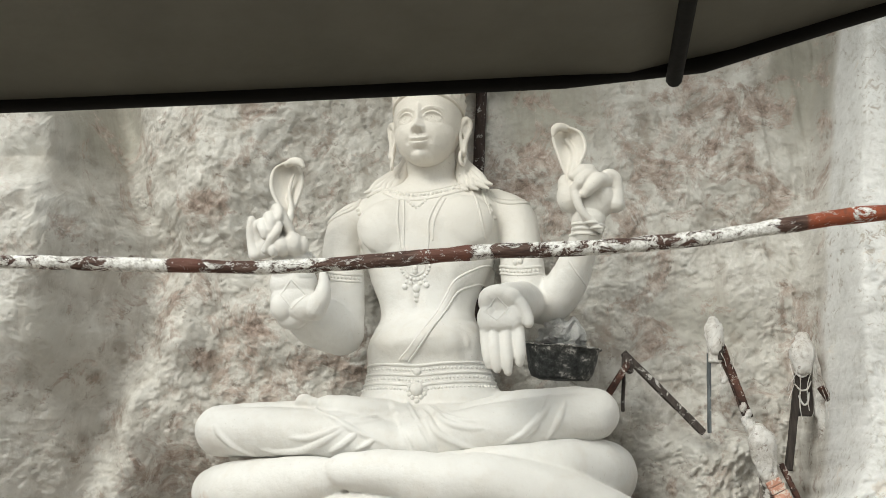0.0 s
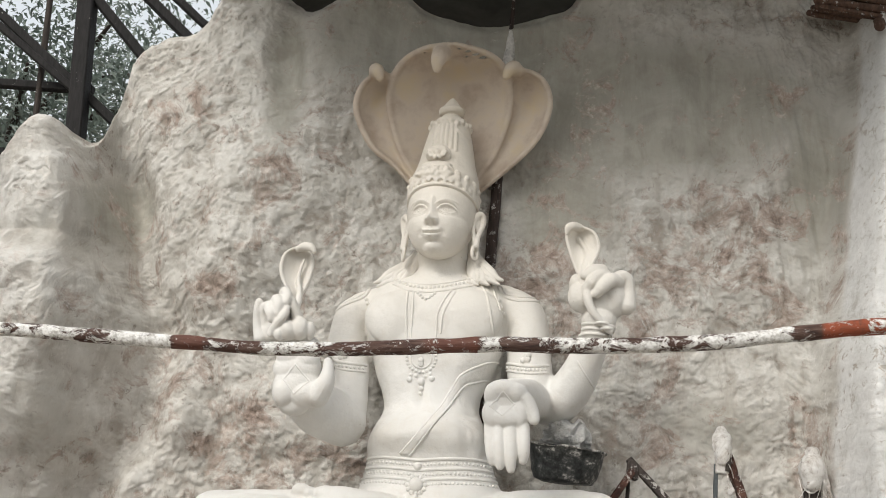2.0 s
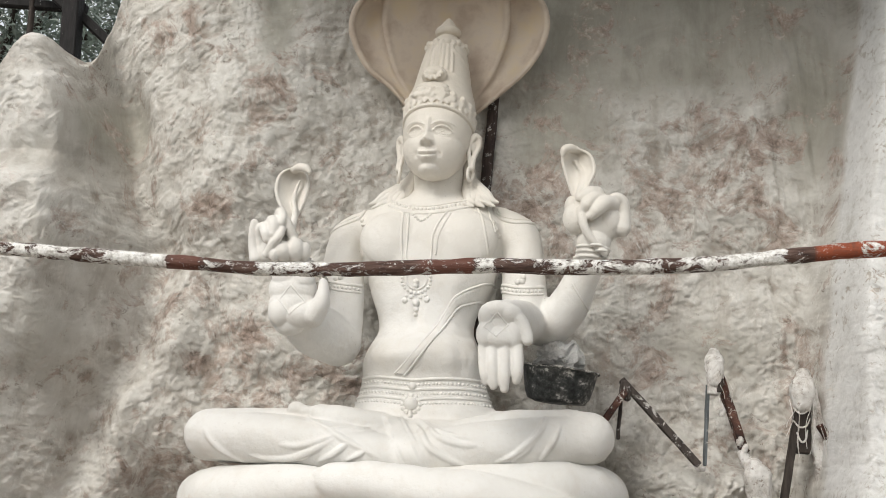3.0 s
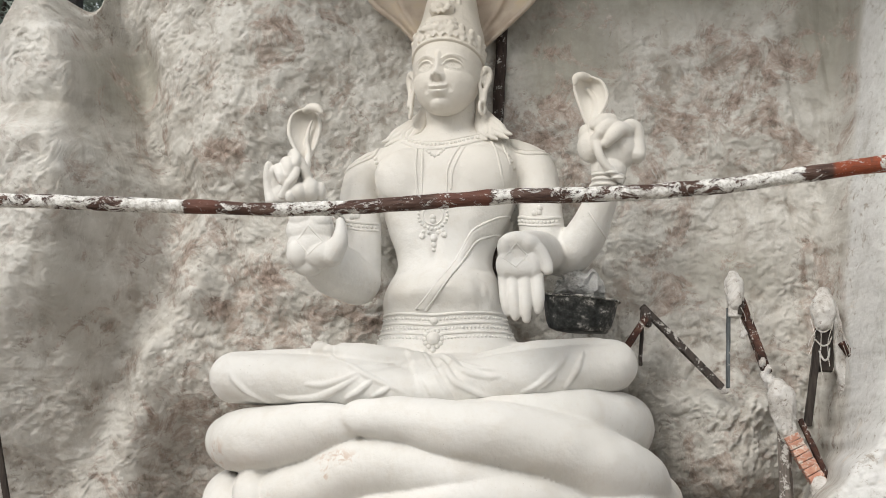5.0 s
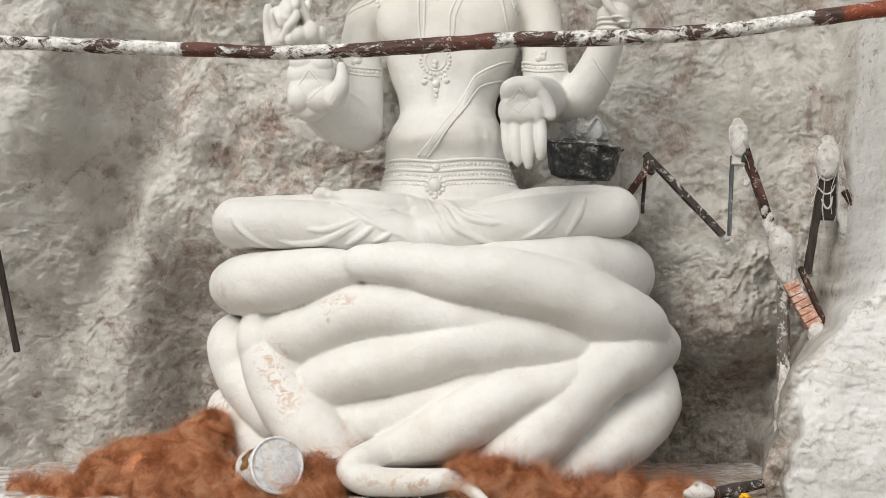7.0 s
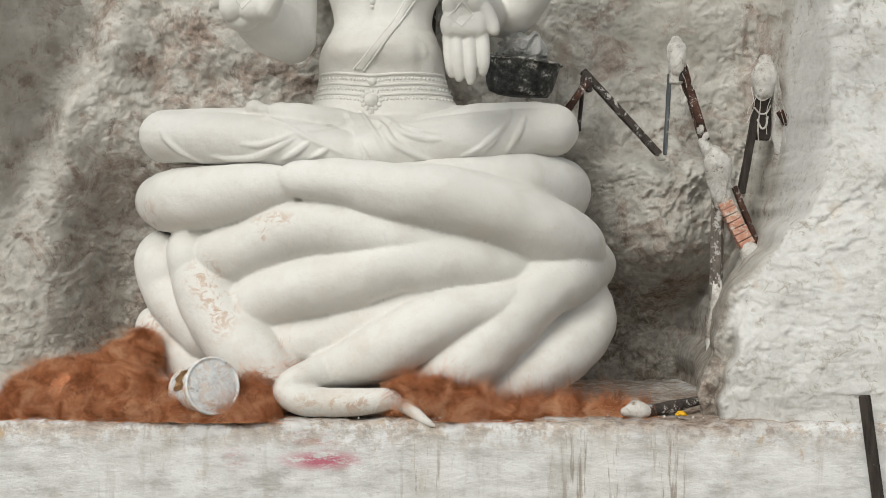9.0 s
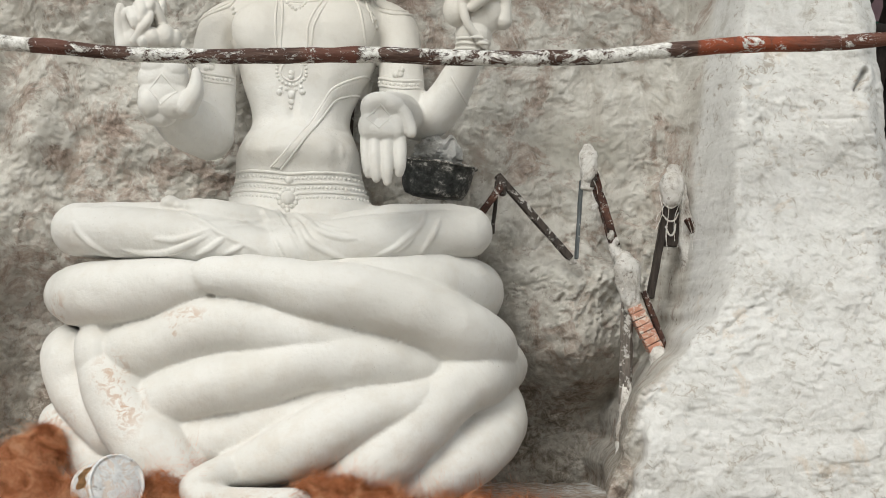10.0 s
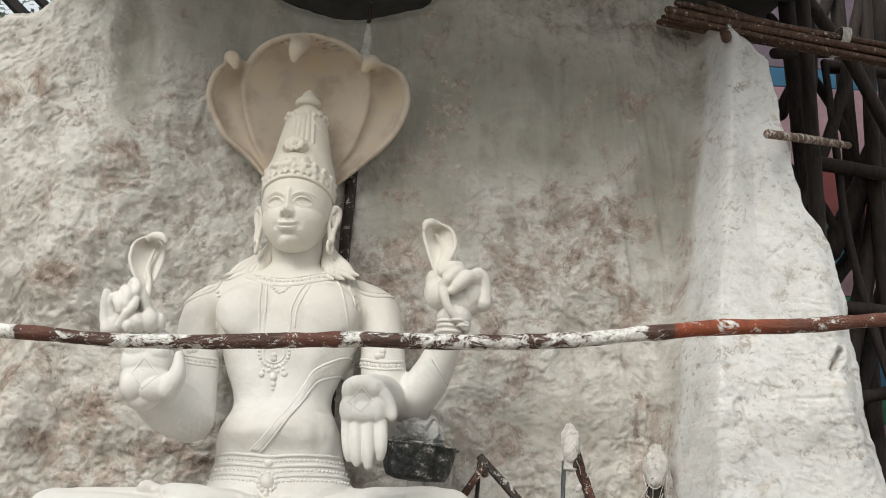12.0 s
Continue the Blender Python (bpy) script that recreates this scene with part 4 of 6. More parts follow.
def leaf(bm, left, right, cup, thick, rim, mat=0, across=22):
    """A cupped cobra hood between two edges that meet at the head, thick and with a rolled rim."""
    le, ri = spline(left, 8), spline(right, 8)
    broad = max(np.linalg.norm(r - l) for l, r in zip(le, ri))
    front, back = [], []
    for l, r in zip(le, ri):
        w = np.linalg.norm(r - l) / broad
        fr, bk = [], []
        for i in range(across + 1):
            u = 2 * i / across - 1
            p = l * (1 - u) / 2 + r * (1 + u) / 2
            p[1] += cup * (1 - u * u) * w
            fr.append(bm.verts.new(p))
            bk.append(bm.verts.new(p + np.array((0, thick, 0))))
        front.append(fr)
        back.append(bk)
    for j in range(len(front) - 1):
        for i in range(across):
            bm.faces.new((front[j][i], front[j][i + 1], front[j + 1][i + 1], front[j + 1][i])).material_index = mat
            bm.faces.new((back[j][i + 1], back[j][i], back[j + 1][i], back[j + 1][i + 1])).material_index = mat
        for i in (0, across):
            bm.faces.new((front[j][i], front[j + 1][i], back[j + 1][i], back[j][i])).material_index = mat
    for j in (0, len(front) - 1):
        for i in range(across):
            bm.faces.new((front[j][i], front[j][i + 1], back[j][i + 1], back[j][i])).material_index = mat
    for edge in (le, ri):
        n = len(edge) - 1
        tube(bm, [(p[0], p[1] + thick * .5, p[2], rim * (.6 + .4 * math.sin(math.pi * i / n))) for i, p in enumerate(edge)], steps=1, seg=12, mat=mat)
    bmesh.ops.recalc_face_normals(bm, faces=bm.faces[:])


def drape(bm, tree, line, r, start=5.7, lift=0.0, seg=8, steps=6, taper=False):
    """A raised cord over the skin, along points (x, z) seen from the front."""
    pts = []
    for x, z in spline(line, steps):
        hit = tree.ray_cast(Vector((x, start, z)), Vector((0, 1, 0)))
        if hit[0] is not None:
            pts.append((hit[0].x, hit[0].y - lift + r * .25, hit[0].z, r))
    if taper:
        n = max(1, len(pts) - 1)
        pts = [(p[0], p[1] + r * .5 * (1 - math.sin(math.pi * min(1, .06 + i / n * .9)) ** .5), p[2], r * (.35 + .65 * math.sin(math.pi * i / n) ** .5)) for i, p in enumerate(pts)]
    keep = [p for i, p in enumerate(pts) if i == 0 or abs(p[1] - pts[i - 1][1]) < 0.08]
    if len(keep) > 2:
        tube(bm, keep, steps=1, seg=seg)


def ribbon(bm, tree, upper, lower, lift, start=5.7):
    """A flat band over the skin between two lines of (x, z)."""
    rows = []
    for (x0, z0), (x1, z1) in zip(spline(upper, 8), spline(lower, 8)):
        row = []
        for k in range(7):
            x, z = x0 + (x1 - x0) * k / 6, z0 + (z1 - z0) * k / 6
            hit = tree.ray_cast(Vector((x, start, z)), Vector((0, 1, 0)))
            y = hit[0].y if hit[0] is not None else 7.0
            row.append((x, y - lift * (0.1 if k in (0, 6) else 1.0), z))
        rows.append(row)
    vs = [[bm.verts.new(p) for p in row] for row in rows]
    for a, b in zip(vs, vs[1:]):
        for k in range(6):
            bm.faces.new((a[k], b[k], b[k + 1], a[k + 1]))


def bead_row(bm, tree, line, r, gap, start=5.7):
    run = spline(line, 30)
    last = None
    for x, z in run:
        if last is not None and math.hypot(x - last[0], z - last[1]) < gap:
            continue
        last = (x, z)
        hit = tree.ray_cast(Vector((x, start, z)), Vector((0, 1, 0)))
        if hit[0] is not None:
            ball(bm, hit[0].x, hit[0].y + r * .3, hit[0].z, r, r, r, sub=8)


def bell(a, b=0.0):
    return math.exp(-a * a - b * b)


def face_relief(x, z):
    """How far the features stand out of the plain egg of the face."""
    if z < -.03:
        z = -.03 + (z + .03) / 1.07
    ax = abs(x)
    e = ax - .084
    d = -.023 * bell(e / .050, (z - .002) / .028)
    # eyeball, lids and their creases
    upper = .025 * max(0.0, 1 - (e / .050) ** 2) ** .7
    lower = -.020 * max(0.0, 1 - (e / .050) ** 2)
    if abs(e) < .050 and lower < z < upper:
        d += .007 + .009 * bell(e / .03, z / .018)
    if abs(e) < .060:
        fade = 1 - (e / .060) ** 4
        d += fade * (.018 * bell((z - upper - .0045) / .0055) - .004 * bell((z - upper - .017) / .006) + .004 * bell((z - upper - .027) / .010))
        d += fade * .008 * bell((z - lower + .0045) / .0060)
    # arched brows, running into the nose
    zb = .062 - 5.0 * (ax - .092) ** 2 - .10 * max(0.0, .05 - ax)
    if .012 < ax < .165:
        d += .006 * bell((z - zb) / .0065) * float(step(.012, .03, ax)) * float(step(.165, .14, ax)) + .005 * bell((z - zb + .004) / .018, (ax - .08) / .06)
    # nose
    if z > -.075:
        t = min(1.0, max(0.0, (.060 - z) / .125))
        h, w = .015 + .031 * t ** 1.3, .016 + .010 * t
    else:
        t = max(0.0, 1 - (-.075 - z) / .022)
        h, w = .046 * t ** .9, .026
    d += h * bell(x / w) * float(step(.10, .05, z))
    d += .016 * bell(x / .026, (z + .062) / .018) + .021 * bell((ax - .029) / .011, (z + .072) / .014)
    d -= .016 * bell((ax - .017) / .009, (z + .089) / .007)
    # lips
    zm = -.141 + 4.2 * x * x
    wide = max(0.0, 1 - (ax / .058) ** 2)
    d += .020 * wide * bell((z - zm) / .026)
    d += wide ** .6 * (.014 * bell((z - zm - .012 - .003 * bell((ax - .014) / .01)) / .0085) + .023 * bell((z - zm + .0165) / .0120, x / .034) - .009 * bell((z - zm) / .0042))
    d -= .008 * bell((ax - .070) / .013, (z + .127) / .016) + .005 * bell(x / .007, (z + .106) / .010)
    # chin and cheeks
    d += .015 * bell(x / .042, (z + .208) / .032) - .008 * bell(x / .045, (z + .170) / .011)
    d += .007 * bell((ax - .112) / .05, (z + .055) / .05)
    return d


def head():
    """The face, ears and hair, round the head's own middle, then turned a little aside."""
    bm = bmesh.new()
    ball(bm, 0, 0, .035, .206, .228, .255, None, 48)
    ball(bm, 0, -.050, -.080, .176, .176, .172, None, 40)
    ball(bm, 0, -.096, -.198, .080, .080, .060)
    for sx in (-1, 1):
        ball(bm, sx * .088, -.080, -.080, .092, .095, .100)
    bm = fused(bm, .0036, 14)
    for v in bm.verts:
        if v.co.y < -.02 and abs(v.co.x) < .175 and -.26 < v.co.z < .12:
            k = float(step(-.02, -.09, v.co.y)) * float(step(.175, .13, abs(v.co.x)))
            v.co.y -= face_relief(v.co.x, v.co.z + .014) * k
    tree = BVHTree.FromBMesh(bm)
    extra = bmesh.new()
    for sx in (-1, 1):
        cx, cz = sx * .084 - .006, -.011
        drape(extra, tree, [(cx + .0145 * math.cos(a), cz + .0145 * math.sin(a)) for a in np.linspace(0, 2 * math.pi, 13)], .0018, -.5, -.0006, steps=2)
        bead_row(extra, tree, [(cx, cz), (cx, cz + .001)], .005, .5, -.5)
    joined(bm, extra)
    extra = bmesh.new()
    for sx in (-1, 1):
        x = sx * .203
        tube(extra, [(x, .0, .02, .016), (x + sx * .020, .01, .060, .020), (x + sx * .040, .03, .050, .020), (x + sx * .040, .035, .0, .017), (x + sx * .028, .02, -.05, .015), (x + sx * .020, .0, -.10, .017), (x + sx * .016, -.01, -.15, .021)], steps=6, seg=14)
        tube(extra, [(x, .0, .02, .012), (x - sx * .004, -.01, -.04, .012), (x + sx * .004, -.01, -.10, .014), (x + sx * .014, -.01, -.15, .018)], steps=5, seg=12)
        ball(extra, x + sx * .012, .03, -.005, .018, .03, .055)
        ring = [(x + sx * (.012 + .010 * math.sin(a)), -.012 + .022 * math.sin(a), -.185 + .040 * math.cos(a), .0115) for a in np.linspace(0, 2 * math.pi, 15)]
        tube(extra, ring, steps=2, seg=10)
    bmesh.ops.translate(extra, verts=extra.verts, vec=(0, 0, -.022))
    joined(bm, fused(extra, .0045, 3))
    # wavy locks of hair on the shoulders
    extra = bmesh.new()
    for sx in (-1, 1):
        for k in range(10):
            o = k / 9
            w = .016 * math.sin(k * 2.1)
            tube(extra, [(sx * (.140 + .02 * o), .15, -.08, .024), (sx * (.170 + .02 * o), .13, -.18, .030), (sx * (.180 + .07 * o + w * .5), .09, -.255 - .02 * (1 - o), .032),
                         (sx * (.20 + .11 * o - w * .4), .05 - .012 * (k % 2), -.315 - .03 * (1 - o), .028), (sx * (.19 + .155 * o + w), .02, -.358 - .02 * (1 - o) + w * .5, .021), (sx * (.20 + .185 * o), .01, -.375 - .012 * (k % 3), .008)], steps=5, seg=10)
    joined(bm, extra)
    # crown: fillet, leafy band, front plaques, fluted tall cap
    extra = bmesh.new()
    rim = [(.208 * math.sin(a), .012 - .226 * math.cos(a), .084 + .066 * math.cos(a)) for a in np.linspace(0, 2 * math.pi, 61)]
    tube(extra, [(*p, .010) for p in rim], steps=1, seg=10)
    for i in range(60):
        x, y, z = rim[i]
        out = math.degrees(math.atan2(x, -(y - .012)))
        turn = pose(0, 0, 0, -10, 28 * (1 if i % 2 else -1), out)
        ball(extra, x * 1.0, .012 + (y - .012) * 1.0, z + .036 + .008 * (i % 3), .016, .006, .034, turn, sub=10)
        if i % 3 == 0:
            ball(extra, x * 1.01, .012 + (y - .012) * 1.01, z + .066, .022, .008, .026, turn, sub=12)
            ball(extra, x * 1.02, .012 + (y - .012) * 1.0, z + .096, .016, .014, .022, turn, sub=10)
    loft(extra, [(.04, 0, .015, .190, .205), (.12, 0, .015, .207, .222), (.20, 0, .018, .210, .222), (.255, 0, .02, .206, .212), (.31, 0, .03, .190, .192), (.38, 0, .04, .172, .174), (.50, 0, .048, .150, .152), (.60, 0, .055, .128, .130), (.67, 0, .058, .102, .102),
                 (.705, 0, .06, .070, .070), (.720, 0, .06, .050, .050), (.730, 0, .06, .072, .072), (.760, 0, .06, .080, .080), (.782, 0, .06, .058, .058), (.800, 0, .06, .046, .046), (.825, 0, .06, .030, .030), (.850, 0, .06, .010, .010)], power=2.0)
    for z, hw in ((.225, .120), (.255, .112), (.285, .098)):
        ball(extra, -.012, -.185 + (z - .225) * .35, z, hw, .040, .032, pose(0, 0, 0, 15, 0, 0))
    for k in range(7):
        ball(extra, -.012 + .030 * (k - 3), -.222 + .006 * abs(k - 3), .222, .014, .010, .016, sub=10)
        ball(extra, -.012 + .024 * (k - 3), -.216 + .005 * abs(k - 3), .258, .010, .008, .012, sub=8)
    ball(extra, -.008, -.150, .370, .080, .036, .058, pose(0, 0, 0, 15, 0, 0))
    for a in np.linspace(0, 2 * math.pi, 12)[:-1]:
        ball(extra, -.008 + .050 * math.cos(a), -.180 + .012 * math.sin(a), .370 + .038 * math.sin(a), .018, .012, .014, pose(0, 0, 0, 0, math.degrees(-a), 0), sub=8)
    ball(extra, -.008, -.186, .370, .022, .014, .020, sub=12)
    for k in range(6):
        a = -.42 + k * .19
        low = .425 - .012 * (k % 2)
        tube(extra, [(.166 * math.sin(a), .045 - .166 * math.cos(a), low, .011), (.147 * math.sin(a), .05 - .149 * math.cos(a), .52, .0125), (.126 * math.sin(a), .055 - .128 * math.cos(a), .605, .010)], steps=4, seg=10)
    for zz, rr in ((.628, .122),):
        for i, a in enumerate(np.linspace(0, 2 * math.pi, 23)[:-1]):
            ball(extra, rr * math.sin(a), .056 - rr * math.cos(a), zz + .012 * (i % 2), .019, .016, .022, sub=8)
    for i in range(9):
        a = .60 + .10 * i
        ball(extra, .143 * math.sin(a), .052 - .143 * math.cos(a), .560 - .020 * i * .5, .015, .013, .018, sub=8)
    joined(bm, fused(extra, .0042, 6))
    bm.transform(Matrix.Translation((-.435, 6.80, 3.835)) @ pose(0, 0, 0, -4, 1, -10.5))
    return bm


def cloth_folds(bm, tree):
    """Ridges, hems and the hanging sash of the cloth over the legs."""
    ribbon(bm, tree, [(-.645, 2.20), (-.603, 2.115), (-.562, 2.035), (-.490, 1.89)], [(-.56, 2.20), (-.513, 2.127), (-.452, 2.035), (-.375, 1.89)], .022)
    drape(bm, tree, [(-.645, 2.20), (-.603, 2.115), (-.562, 2.035), (-.490, 1.89)], .011, 5.6, .004)
    drape(bm, tree, [(-.56, 2.20), (-.513, 2.127), (-.452, 2.035), (-.375, 1.89)], .011, 5.6, .004)
    for line, r in (([(-1.157, 2.004), (-1.05, 1.995), (-.94, 2.025), (-.859, 2.054)], .015), ([(-1.321, 1.951), (-1.211, 1.934), (-1.076, 1.94), (-.969, 1.978), (-.845, 2.045)], .018), ([(-.94, 1.924), (-.859, 1.964), (-.779, 2.022)], .017),
                    ([(-.80, 1.93), (-.74, 1.955), (-.683, 1.994)], .014), ([(-1.584, 2.092), (-1.538, 2.023), (-1.457, 1.962), (-1.333, 1.908)], .017), ([(-.915, 2.10), (-.805, 2.086), (-.698, 2.101), (-.623, 2.127)], .016),
                    ([(-.91, 2.083), (-.805, 2.068), (-.698, 2.083), (-.615, 2.112)], .010), ([(-1.065, 2.175), (-.995, 2.13), (-.915, 2.095), (-.833, 2.045), (-.752, 2.005), (-.602, 1.939)], .016),
                    ([(-.46, 2.18), (-.398, 2.128), (-.325, 2.061), (-.21, 2.027), (-.123, 2.025)], .017), ([(-.42, 2.17), (-.35, 2.11), (-.26, 2.075), (-.14, 2.055)], .012), ([(-.47, 2.14), (-.432, 2.099), (-.368, 2.006), (-.253, 1.946), (-.152, 1.921)], .018),
                    ([(.223, 2.202), (.18, 2.101), (.065, 1.994), (-.045, 1.944)], .016), ([(.301, 2.173), (.252, 2.058), (.186, 1.956)], .015), ([(.166, 2.057), (.117, 2.005), (.05, 1.956)], .012)):
        drape(bm, tree, line, r * 1.1, 5.6, r * .15, 12, taper=True)


def ornaments(bm, tree):
    """Chains, sash, girdle and folds modelled on the figure's skin."""
    low, far = 6.2, 6.25
    drape(bm, tree, [(-.70, 3.44), (-.61, 3.385), (-.51, 3.37), (-.40, 3.38), (-.29, 3.41), (-.16, 3.46)], .010, far)
    bead_row(bm, tree, [(-.66, 3.445), (-.58, 3.41), (-.50, 3.40), (-.40, 3.41), (-.30, 3.44), (-.20, 3.48)], .012, .022, far)
    drape(bm, tree, [(-.69, 3.47), (-.58, 3.435), (-.50, 3.425), (-.40, 3.435), (-.27, 3.475)], .008, far)
    bead_row(bm, tree, [(-.55, 3.36), (-.50, 3.32), (-.45, 3.36)], .012, .02, far)
    for line in ([(-.605, 3.37), (-.607, 3.25), (-.60, 3.12), (-.585, 3.02)], [(-.575, 3.37), (-.572, 3.25), (-.575, 3.12), (-.565, 3.03)], [(-.36, 3.38), (-.40, 3.31), (-.43, 3.22), (-.432, 3.12), (-.445, 3.03)], [(-.335, 3.37), (-.37, 3.30), (-.40, 3.22), (-.408, 3.12)]):
        drape(bm, tree, line, .0075, far)
    ring = [(-.512 + .082 * math.sin(a), 2.975 - .075 * math.cos(a)) for a in np.linspace(-2.3, 2.3, 21)]
    bead_row(bm, tree, ring, .011, .021, far)
    drape(bm, tree, [(-.512 + .058 * math.sin(a), 2.975 - .052 * math.cos(a)) for a in np.linspace(-2.3, 2.3, 15)], .007, far, steps=2)
    bead_row(bm, tree, [(-.515, 2.965), (-.515, 2.93)], .020, .018, far)
    for x, z, r in ((-.575, 2.86, .020), (-.568, 2.885, .012), (-.45, 2.865, .020), (-.458, 2.89, .012), (-.512, 2.85, .026), (-.512, 2.81, .020), (-.512, 2.78, .014), (-.54, 2.88, .013), (-.485, 2.88, .013)):
        bead_row(bm, tree, [(x, z), (x, z - .001)], r, .5, far)
    up = [(-.065, 3.006), (-.173, 2.96), (-.285, 2.89), (-.34, 2.805), (-.415, 2.669), (-.511, 2.529), (-.60, 2.435)]
    dn = [(-.075, 2.92), (-.201, 2.865), (-.264, 2.834), (-.309, 2.778), (-.384, 2.652), (-.464, 2.528), (-.548, 2.425)]
    ribbon(bm, tree, up, dn, .010, far)
    drape(bm, tree, up, .0075, far, .004)
    drape(bm, tree, dn, .0085, far, .004)
    # cloth over one shoulder, and shoulder plates
    drape(bm, tree, [(-.20, 3.47), (-.16, 3.37), (-.135, 3.27), (-.11, 3.13)], .009, far)
    drape(bm, tree, [(-.135, 3.47), (-.105, 3.37), (-.075, 3.27)], .008, far)
    bead_row(bm, tree, [(-.09, 3.34), (-.07, 3.29), (-.05, 3.26)], .016, .025, far)
    drape(bm, tree, [(-.094, 3.45), (-.072, 3.39), (.024, 3.353), (.128, 3.362), (.15, 3.385)], .010, far)
    drape(bm, tree, [(-.07, 3.45), (-.05, 3.40), (.03, 3.378), (.12, 3.385)], .007, far)
    drape(bm, tree, [(-1.059, 3.285), (-.96, 3.327), (-.88, 3.365), (-.853, 3.42)], .012, far)
    drape(bm, tree, [(-1.03, 3.315), (-.94, 3.355), (-.87, 3.40)], .009, far)
    bead_row(bm, tree, [(-.86, 3.35), (-.84, 3.29), (-.85, 3.26)], .014, .025, far)
    # armlets
    for z, line in ((0, [(-1.06, 2.975), (-1.0, 2.945), (-.92, 2.93), (-.84, 2.935)]), (0, [(-.03, 2.965), (.04, 2.94), (.12, 2.935), (.20, 2.95)])):
        drape(bm, tree, [(x, zz + .022) for x, zz in line], .010, far)
        bead_row(bm, tree, line, .011, .02, far)
        drape(bm, tree, [(x, zz - .02) for x, zz in line], .008, far)
        mx = (line[1][0] + line[2][0]) / 2
        bead_row(bm, tree, [(mx - .02, 2.99), (mx + .02, 3.0), (mx, 3.03)], .020, .025, far)
    # girdle
    for k in range(6):
        z = 2.41 - .027 * k
        line = [(-.84 - .004 * k, z + .012), (-.72, z + .010), (-.60, z - .002), (-.505, z - .010), (-.40, z - .002), (-.25, z + .006), (-.08, z + .010)]
        (drape if k % 2 == 0 else bead_row)(bm, tree, line, .0095 if k % 2 == 0 else .0085, *((low,) if k % 2 == 0 else (.017, low)))
    for a in np.linspace(0, 2 * math.pi, 13)[:-1]:
        bead_row(bm, tree, [(-.508 + .048 * math.cos(a), 2.265 + .048 * math.sin(a)), (-.508 + .048 * math.cos(a), 2.264 + .048 * math.sin(a))], .016, .5, low)
    bead_row(bm, tree, [(-.508, 2.265), (-.508, 2.264)], .046, .5, low)
    bead_row(bm, tree, [(-.505, 2.365), (-.505, 2.364)], .026, .5, low)
    bead_row(bm, tree, [(-.508, 2.20), (-.508, 2.199)], .018, .5, low)
    # raised lines in the palms
    for line in ([(-1.143, 2.841), (-1.201, 2.760), (-1.138, 2.682), (-1.064, 2.752), (-1.143, 2.841)], [(-.037, 2.657), (-.101, 2.584), (-.039, 2.538), (.020, 2.597), (-.037, 2.657)]):
        for a, b in zip(line, line[1:]):
            drape(bm, tree, [a, ((a[0] + b[0]) / 2, (a[1] + b[1]) / 2), b], .0065, 5.6, -.002)
    # bracelets
    for z in (3.10, 3.127, 3.152):
        drape(bm, tree, [(.372, z + .01), (.44, z), (.50, z - .006), (.56, z - .008)], .010, 5.9)
    drape(bm, tree, [(.36, 2.96), (.39, 2.91), (.43, 2.86), (.46, 2.83)], .006, 6.1)


